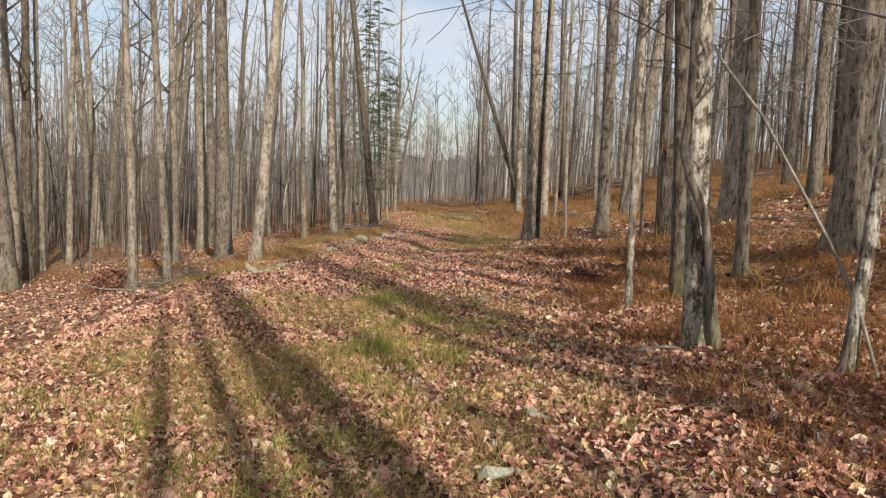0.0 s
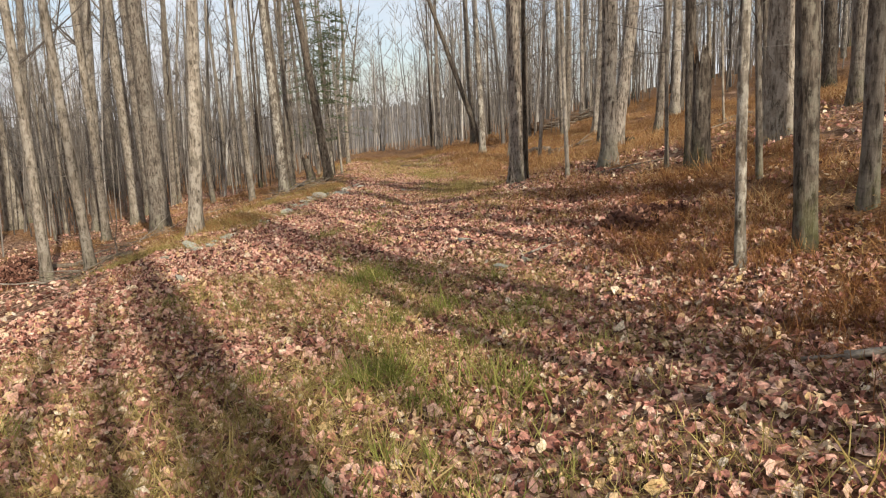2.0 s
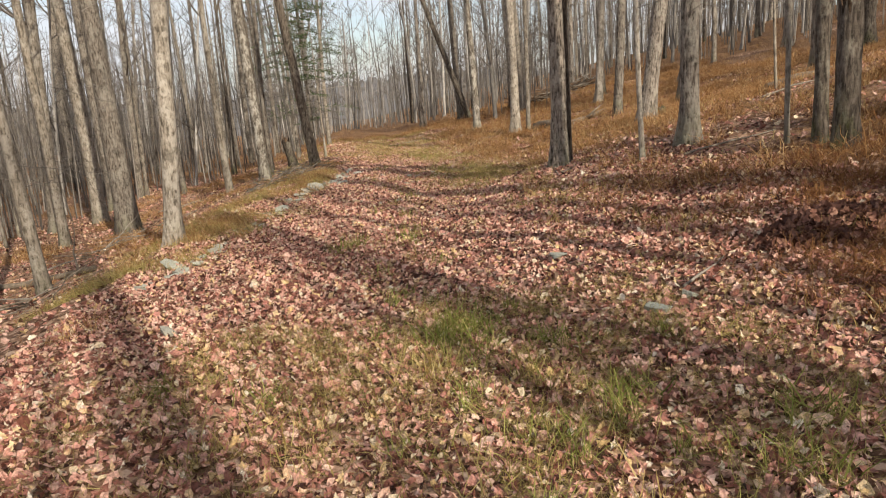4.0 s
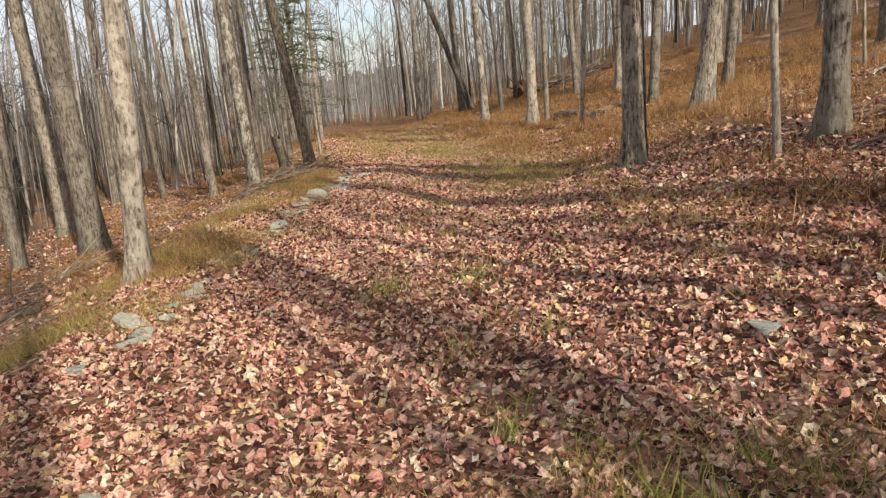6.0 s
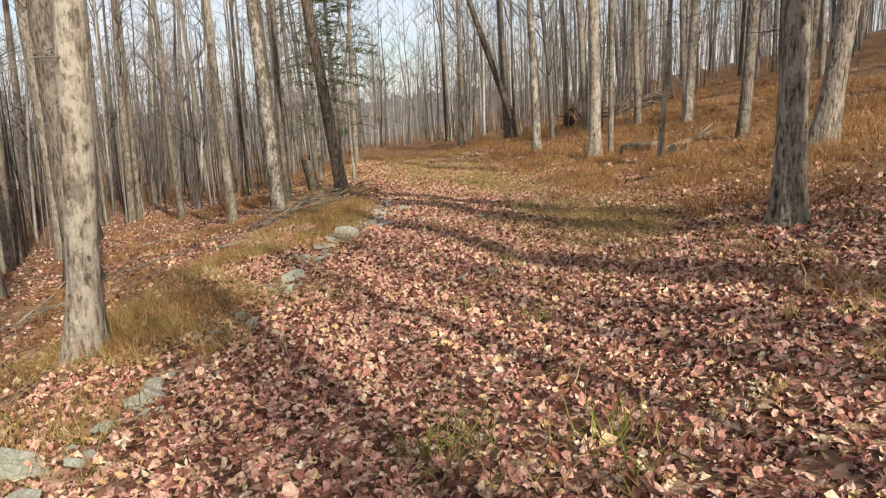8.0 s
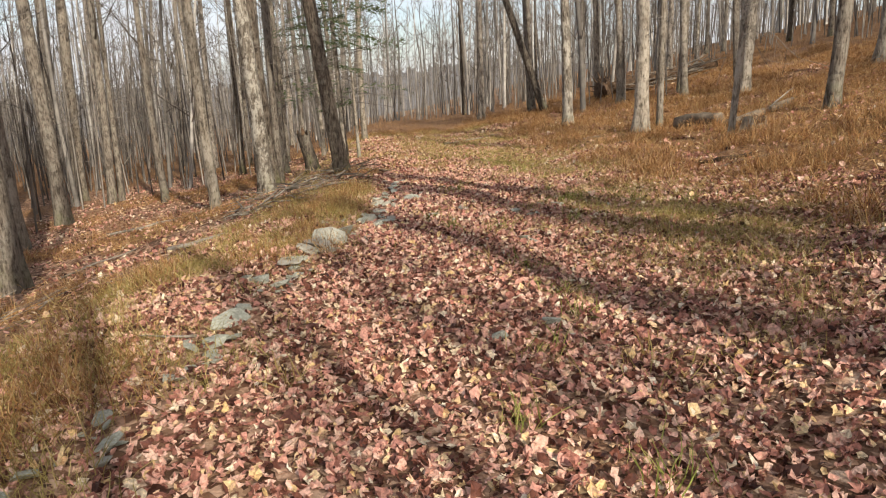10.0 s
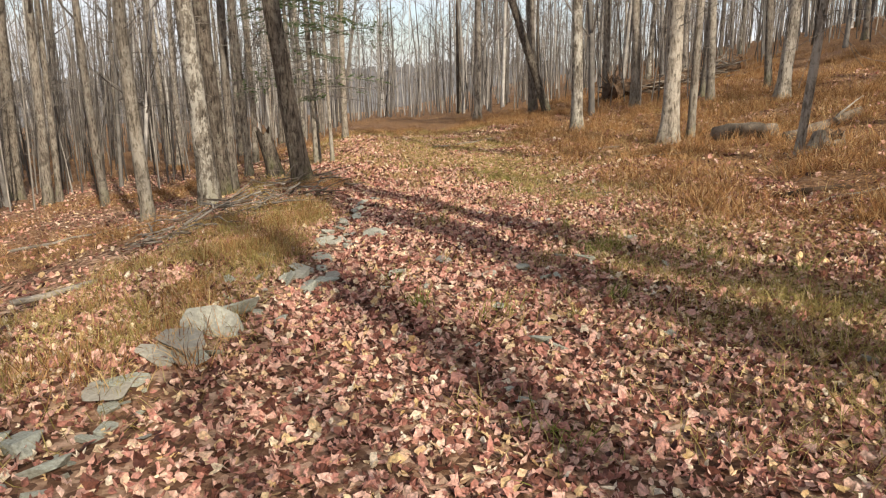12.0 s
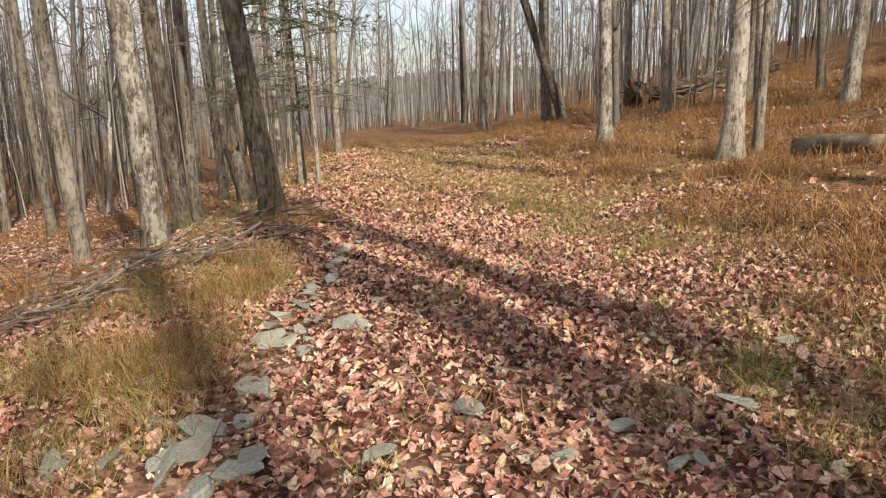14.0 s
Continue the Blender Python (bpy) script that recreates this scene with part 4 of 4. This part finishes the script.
def stump(x, y, r, tall, lean, seed, label, jag=0.35, style="dark"):
    """A broken stump: flaring foot, splintered rim, hollow wood inside."""
    rng = random.Random(seed)
    sides = 22
    verts, faces = [], []
    rim = [tall * (1 - jag * rng.random()) for _ in range(sides)]
    levels = 6
    for k in range(levels + 1):
        for s in range(sides):
            t = 6.2832 * s / sides
            h = -0.15 + (rim[s] + 0.15) * k / levels
            q = r * (1 + 0.55 * math.exp(-max(h, 0) / 0.16) * (0.6 + 0.4 * math.cos(5 * t + seed)) + 0.10 * noise.noise(Vector((math.cos(t) * 2, math.sin(t) * 2, h * 2 + seed))))
            verts.append((q * math.cos(t) + lean[0] * h, q * math.sin(t) + lean[1] * h, h))
    for k in range(levels):
        for s in range(sides):
            a = k * sides
            faces.append((a + s, a + (s + 1) % sides, a + sides + (s + 1) % sides, a + sides + s))
    ob = new("stump")
    ob.location = (x, y, hz(x, y))
    part("bark", mesh_from("bark", verts, faces, BARK[style]), ob)
    wood, wf = [], []
    for k, (f, dz) in enumerate(((0.97, 0.0), (0.8, -0.05), (0.4, -0.14 * tall))):
        for s in range(sides):
            v = verts[levels * sides + s]
            cx, cy = lean[0] * v[2], lean[1] * v[2]
            wood.append((cx + (v[0] - cx) * f, cy + (v[1] - cy) * f, v[2] + dz + (rng.uniform(-0.02, 0.02) if k else -0.004)))
    for k in range(2):
        for s in range(sides):
            a = k * sides
            wf.append((a + s, a + (s + 1) % sides, a + sides + (s + 1) % sides, a + sides + s))
    wf.append(tuple(2 * sides + s for s in range(sides)))
    part("broken_top", mesh_from("broken_top", wood, wf, ROTTEN), ob, "splintered weathered wood")
    return tagged(ob, label, "stump")


stump(-4.28, 34.5, 0.185, 1.25, (-0.22, -0.04), 3, "dark broken leaning tree stump beside a trunk", 0.22)
stump(5.3, 27.8, 0.2, 0.32, (0, 0), 4, "low pale splintered stump among dry ferns", 0.65, "bright")
stump(4.02, 12.75, 0.13, 1.9, (-0.01, 0.01), 9, "tall broken dark dead snag with mossy splintered top", 0.35, "dark")
stump(7.0, 24.5, 0.17, 0.3, (0, 0), 5, "low rotten stump on the ferny slope", 0.4)


def lying_log(a, b, r, seed, label, material, branches=0):
    rng = random.Random(seed)
    top = new("fallen_log")
    n = 8
    pts = []
    for k in range(n + 1):
        f = k / n
        x, y = a[0] + (b[0] - a[0]) * f, a[1] + (b[1] - a[1]) * f
        z = (hz(*a) + a[2]) * (1 - f) + (hz(*b[:2]) + b[2]) * f if len(a) > 2 else hz(x, y) + r * 0.75
        pts.append(Vector((x + rng.gauss(0, 0.02), y + rng.gauss(0, 0.02), z)))
    top.location = pts[0]
    o = pts[0]
    part("trunk", log_mesh("trunk", [p - o for p in pts], [r * (1 - 0.25 * k / n) for k in range(n + 1)], material, seed, 14, 0.22), top)
    for i in range(branches):
        p = pts[rng.randint(n // 2, n)] - o
        d = Vector((rng.gauss(0, 1), rng.gauss(0, 0.6), rng.uniform(0.1, 1.0)))
        q = wander(rng, p, d, rng.uniform(0.5, 1.8), 5, 0.18)
        part("branch", log_mesh("branch", q, [0.3 * r * (1 - 0.15 * k) for k in range(6)], STICK, seed + i, 6, 0.15), top)
    return tagged(top, label, "log", "logs on the ground")


lying_log((5.05, 31.0), (5.5, 29.75), 0.17, 11, "short thick rotten log lying in dry ferns", DEADWOOD)
lying_log((3.0, 25.05), (3.7, 24.8), 0.045, 12, "dark rotten branch half buried in leaves", ROTTEN)
lying_log((5.4, 29.1), (7.4, 30.2), 0.10, 13, "thin grey log lying up the slope", DEADWOOD, 1)
lying_log((8.6, 21.8), (11.2, 22.6), 0.11, 16, "grey log lying across the ferny slope", DEADWOOD)
lying_log((-9.8, 19.5), (-6.4, 18.3), 0.07, 17, "grey fallen branch below the bank", DEADWOOD, 2)


def fallen_tree():
    """A wind-thrown trunk with its torn-up roots."""
    rng = random.Random(31)
    top = new("fallen_tree")
    ox, oy = 7.7, 46.3
    top.location = (ox, oy, hz(ox, oy))
    pts = [Vector((0.55 * k, -0.08 * k, hz(ox + 0.55 * k, oy - 0.08 * k) - hz(ox, oy) + 0.42 - 0.012 * k)) for k in range(10)]
    part("trunk", log_mesh("trunk", pts, [0.3 - 0.016 * k for k in range(10)], ROTTEN, 32, 14, 0.2), top)
    bm = bmesh.new()
    bmesh.ops.create_icosphere(bm, subdivisions=3, radius=0.75)
    for v in bm.verts:
        v.co *= 1 + 0.45 * noise.noise(v.co * 2.3) + 0.2 * noise.noise(v.co * 6)
        v.co.x *= 0.45
        v.co.z = v.co.z * 0.75 + 0.42
    me = bpy.data.meshes.new("root_plate")
    bm.to_mesh(me)
    bm.free()
    me.materials.append(ROTTEN)
    part("root_plate", me, top, "dark torn-up root plate with soil")
    for i in range(16):
        a = rng.uniform(0, 6.28)
        q = wander(rng, (-0.1, 0.3 * math.cos(a), 0.45 + 0.3 * math.sin(a)), (-0.35 + rng.gauss(0, 0.25), math.cos(a), math.sin(a) * 0.9 + 0.2), rng.uniform(0.5, 1.1), 5, 0.25)
        part("root", log_mesh("root", q, [0.05 * (1 - 0.16 * k) for k in range(6)], ROTTEN, i, 6, 0.2), top)
    for i in range(9):
        p = pts[rng.randint(4, 9)]
        q = wander(rng, p, (rng.uniform(0.2, 1), rng.gauss(0, 0.8), rng.uniform(0.2, 0.9)), rng.uniform(0.8, 2.2), 6, 0.15)
        part("branch", log_mesh("branch", q, [0.04 * (1 - 0.14 * k) for k in range(7)], STICK, i, 6, 0.15), top)
    tagged(top, "wind-thrown dark tree with torn-up roots on the slope", "fallen tree")


fallen_tree()

rng = random.Random(77)
for x, y, a, ln, r, lab in (
    (1.5, 5.9, -0.45, 0.45, 0.011, "pale dead stick in the leaves by a tree"),
    (1.66, 5.8, -0.6, 0.36, 0.022, "dark broken branch in the leaves by a tree"),
    (-0.2, 38.9, 0.25, 2.6, 0.03, "long pale dead stick lying across the grass"),
    (0.9, 10.2, 0.4, 0.8, 0.014, "thin grey stick on brown leaves"),
    (3.0, 14.6, 0.15, 1.3, 0.016, "thin pale stick on the bank"),
    (7.0, 19.4, 0.2, 1.4, 0.025, "pale stick on the ferny slope"),
    (-5.2, 24.2, 0.5, 1.9, 0.035, "curved grey branch below the track"),
    (-5.0, 27.3, 0.35, 1.0, 0.024, "grey branch lying beside the brush"),
    (-4.6, 27.2, 0.9, 0.8, 0.016, "thin grey branch lying beside the brush"),
    (-7.4, 25.4, 0.9, 1.3, 0.02, "grey branch lying on brown leaves"),
    (-8.9, 31.0, 0.15, 2.4, 0.035, "grey branch lying on brown leaves"),
    (3.2, 30.0, -0.1, 1.2, 0.015, "thin stick among dry ferns"),
    (5.45, 29.7, -0.35, 0.9, 0.03, "pale broken branch against a rotten log"),
    (3.0, 24.3, 0.3, 0.9, 0.012, "thin stick on brown leaves"),
):
    stick(rng, x, y, a, ln, r, lab)


# small twigs strewn on the banks
for _ in range(26):
    side = rng.random() < 0.6
    x = rng.uniform(1.2, 6.0) if side else rng.uniform(-7.5, -3.2)
    y = rng.uniform(5, 34) if side else rng.uniform(14, 32)
    stick(rng, x, y, rng.uniform(0, 6.28), rng.uniform(0.35, 1.1), rng.uniform(0.006, 0.014), "thin dead twig on the leaf litter")


def second_stem():
    """A mossy stem that winds up beside the peeling trunk near the start."""
    rng = random.Random(8)
    pts = [(2.24, 5.60, 0.0), (2.18, 5.58, 0.35), (2.12, 5.57, 0.75), (2.05, 5.56, 1.10), (1.92, 5.58, 1.38), (1.86, 5.60, 1.6), (1.89, 5.60, 1.9), (1.88, 5.60, 2.4), (1.90, 5.6, 3.2), (1.84, 5.55, 4.4), (1.88, 5.45, 6.2), (1.84, 5.35, 8.0)]
    rad = [0.045, 0.036, 0.034, 0.034, 0.036, 0.033, 0.030, 0.028, 0.03, 0.025, 0.016, 0.006]
    ob = new("tree")
    o = Vector((2.24, 5.60, hz(2.24, 5.60) - 0.03))
    ob.location = o
    out, crown = ([], []), ([], [])
    tube(out, [Vector(p) - Vector((2.24, 5.60, 0)) for p in pts], rad, 10, 0.15, rng, 0.5)
    part("trunk", mesh_from("trunk", *out, BARK["grey"]), ob)
    for p, d, ln in ((pts[6], (0.5, -0.2, 0.75), 0.9), (pts[8], (0.9, -0.1, 0.3), 1.5), (pts[9], (-0.6, 0.3, 0.6), 1.6), (pts[10], (0.4, 0.6, 0.8), 1.5)):
        twig_run(crown, rng, Vector(p) - Vector((2.24, 5.60, 0)), d, ln, 0.016, 1)
    part("crown", mesh_from("crown", *crown, TWIG), ob, "bare grey twigs")
    tagged(ob, "thin crooked mossy stem leaning on a larger trunk", "tree", "trees of the wood")


second_stem()


def hung_branch():
    """A dead branch caught between two trees, its foot on the ground."""
    pts = [(2.66, 4.15, hz(2.66, 4.15) - 0.02), (2.60, 4.30, 0.62), (2.53, 4.52, 0.98), (2.45, 4.69, 1.24), (2.33, 4.86, 1.56), (2.20, 5.01, 1.88), (2.05, 5.22, 2.18), (1.98, 5.28, 2.30), (1.94, 5.34, 2.42)]
    rad = [0.012, 0.012, 0.011, 0.011, 0.010, 0.011, 0.012, 0.011, 0.007]
    o = Vector(pts[0])
    ob = new("dead_branch", log_mesh("dead_branch", [Vector(p) - o for p in pts], rad, STICK, 5, 7, 0.25))
    ob.location = o
    tagged(ob, "thin bent dead branch leaning between two trunks", "branch")


hung_branch()


def hemlock(x, y, r, tall, first, seed, count):
    """An evergreen with thin drooping branches, bare low down, sparse needles above."""
    rng = random.Random(seed)
    ob = new("hemlock_tree")
    ob.location = (x, y, hz(x, y) - 0.03)
    trunk, limbs, green = ([], []), ([], []), ([], [])
    hs = [tall * k / 14 for k in range(15)]
    tube(trunk, [(-0.03 * h, 0.03 * math.sin(h), h) for h in hs], [max(0.01, r * (1 - 0.95 * h / tall)) for h in hs], 10, 0.1, rng, 0.4)
    for i in range(count):
        h = first + (tall - first) * (i / count) ** 1.1
        a = rng.uniform(0, 6.28)
        ln = (0.5 + 2.1 * (1 - h / tall)) * rng.uniform(0.7, 1.15)
        dead = h < first + 1.6 and rng.random() < 0.75
        pts = wander(rng, (-0.03 * h, 0, h), (math.cos(a), math.sin(a), rng.uniform(-0.1, 0.25)), ln, 6, 0.09)
        for k, p in enumerate(pts):
            p.z -= 0.16 * (k / 6) ** 2 * ln
        tube(limbs, pts, [0.010 * (1 - 0.14 * k) + 0.002 for k in range(7)], 4, closed=False)
        for k in range(1, 7):
            for side in (-1, 1):
                if rng.random() < 0.15:
                    continue
                d = (pts[k] - pts[k - 1]).normalized()
                w = Vector((-d.y, d.x, -0.25)) * side
                tw = (d * 0.7 + w * 0.8).normalized()
                tl = ln * 0.33 * rng.uniform(0.5, 1.1)
                tube(limbs, [pts[k], pts[k] + tw * tl], [0.004, 0.0015], 3, closed=False)
                if dead:
                    continue
                for j in range(11):
                    q = pts[k] + tw * tl * (j / 10)
                    for sgn in (-1, 1):
                        nd = (tw * 0.5 + Vector((-tw.y, tw.x, rng.uniform(-0.4, 0.3))) * sgn).normalized() * rng.uniform(0.05, 0.10)
                        wv = Vector((rng.gauss(0, 1), rng.gauss(0, 1), rng.gauss(0, 1))) * 0.008
                        b = len(green[0])
                        green[0].extend([q - wv, q + wv, q + nd + wv * 0.5])
                        green[1].append((b, b + 1, b + 2))
    part("trunk", mesh_from("trunk", *trunk, BARK["pale"]), ob)
    part("bough", mesh_from("bough", *limbs, TWIG), ob, "thin drooping grey-brown branches")
    part("needles", mesh_from("needles", *green, NEEDLE, False), ob, "sparse dark green needles")
    tagged(ob, "hemlock with sparse green needles and bare lower branches", "tree", "hemlocks beside the track")


hemlock(-3.54, 37.0, 0.10, 13.0, 2.0, 1, 95)
hemlock(-3.04, 36.0, 0.052, 7.5, 1.6, 2, 60)
hemlock(-4.6, 40.5, 0.09, 12.0, 3.0, 3, 80)


def far_hills():
    """Wooded hills beyond the valley."""
    rng = random.Random(4)
    n, rows = 900, 5
    verts, faces = [], []
    for k in range(rows):
        for i in range(n):
            a = -1.5 + 3.0 * i / (n - 1)
            d = 230 + 45 * k
            h = -12 + k * 4.6 + (3.0 * math.sin(a * 5 + 1.0) + 1.6 * math.sin(a * 13) + rng.uniform(-0.8, 0.8)) * (k / 3) + (rng.uniform(-2.5, 2.0) if k == rows - 1 else 0)
            verts.append((d * math.sin(a), d * math.cos(a), h))
    for k in range(rows - 1):
        for i in range(n - 1):
            faces.append((k * n + i, k * n + i + 1, (k + 1) * n + i + 1, (k + 1) * n + i))
    m = Mat("far_hill", 1.0, 0.0)
    w = m.coords("World", (1, 1, 0.25))
    col = m.ramp(m.noise(w, 0.35, 6.0, 0.7), (0.3, (0.11, 0.105, 0.105)), (0.7, (0.21, 0.20, 0.195)))
    tagged(new("backdrop_hills", mesh_from("backdrop_hills", verts, faces, m.done(col))), "distant grey-brown wooded hills", "hills", "", "structure")


far_hills()
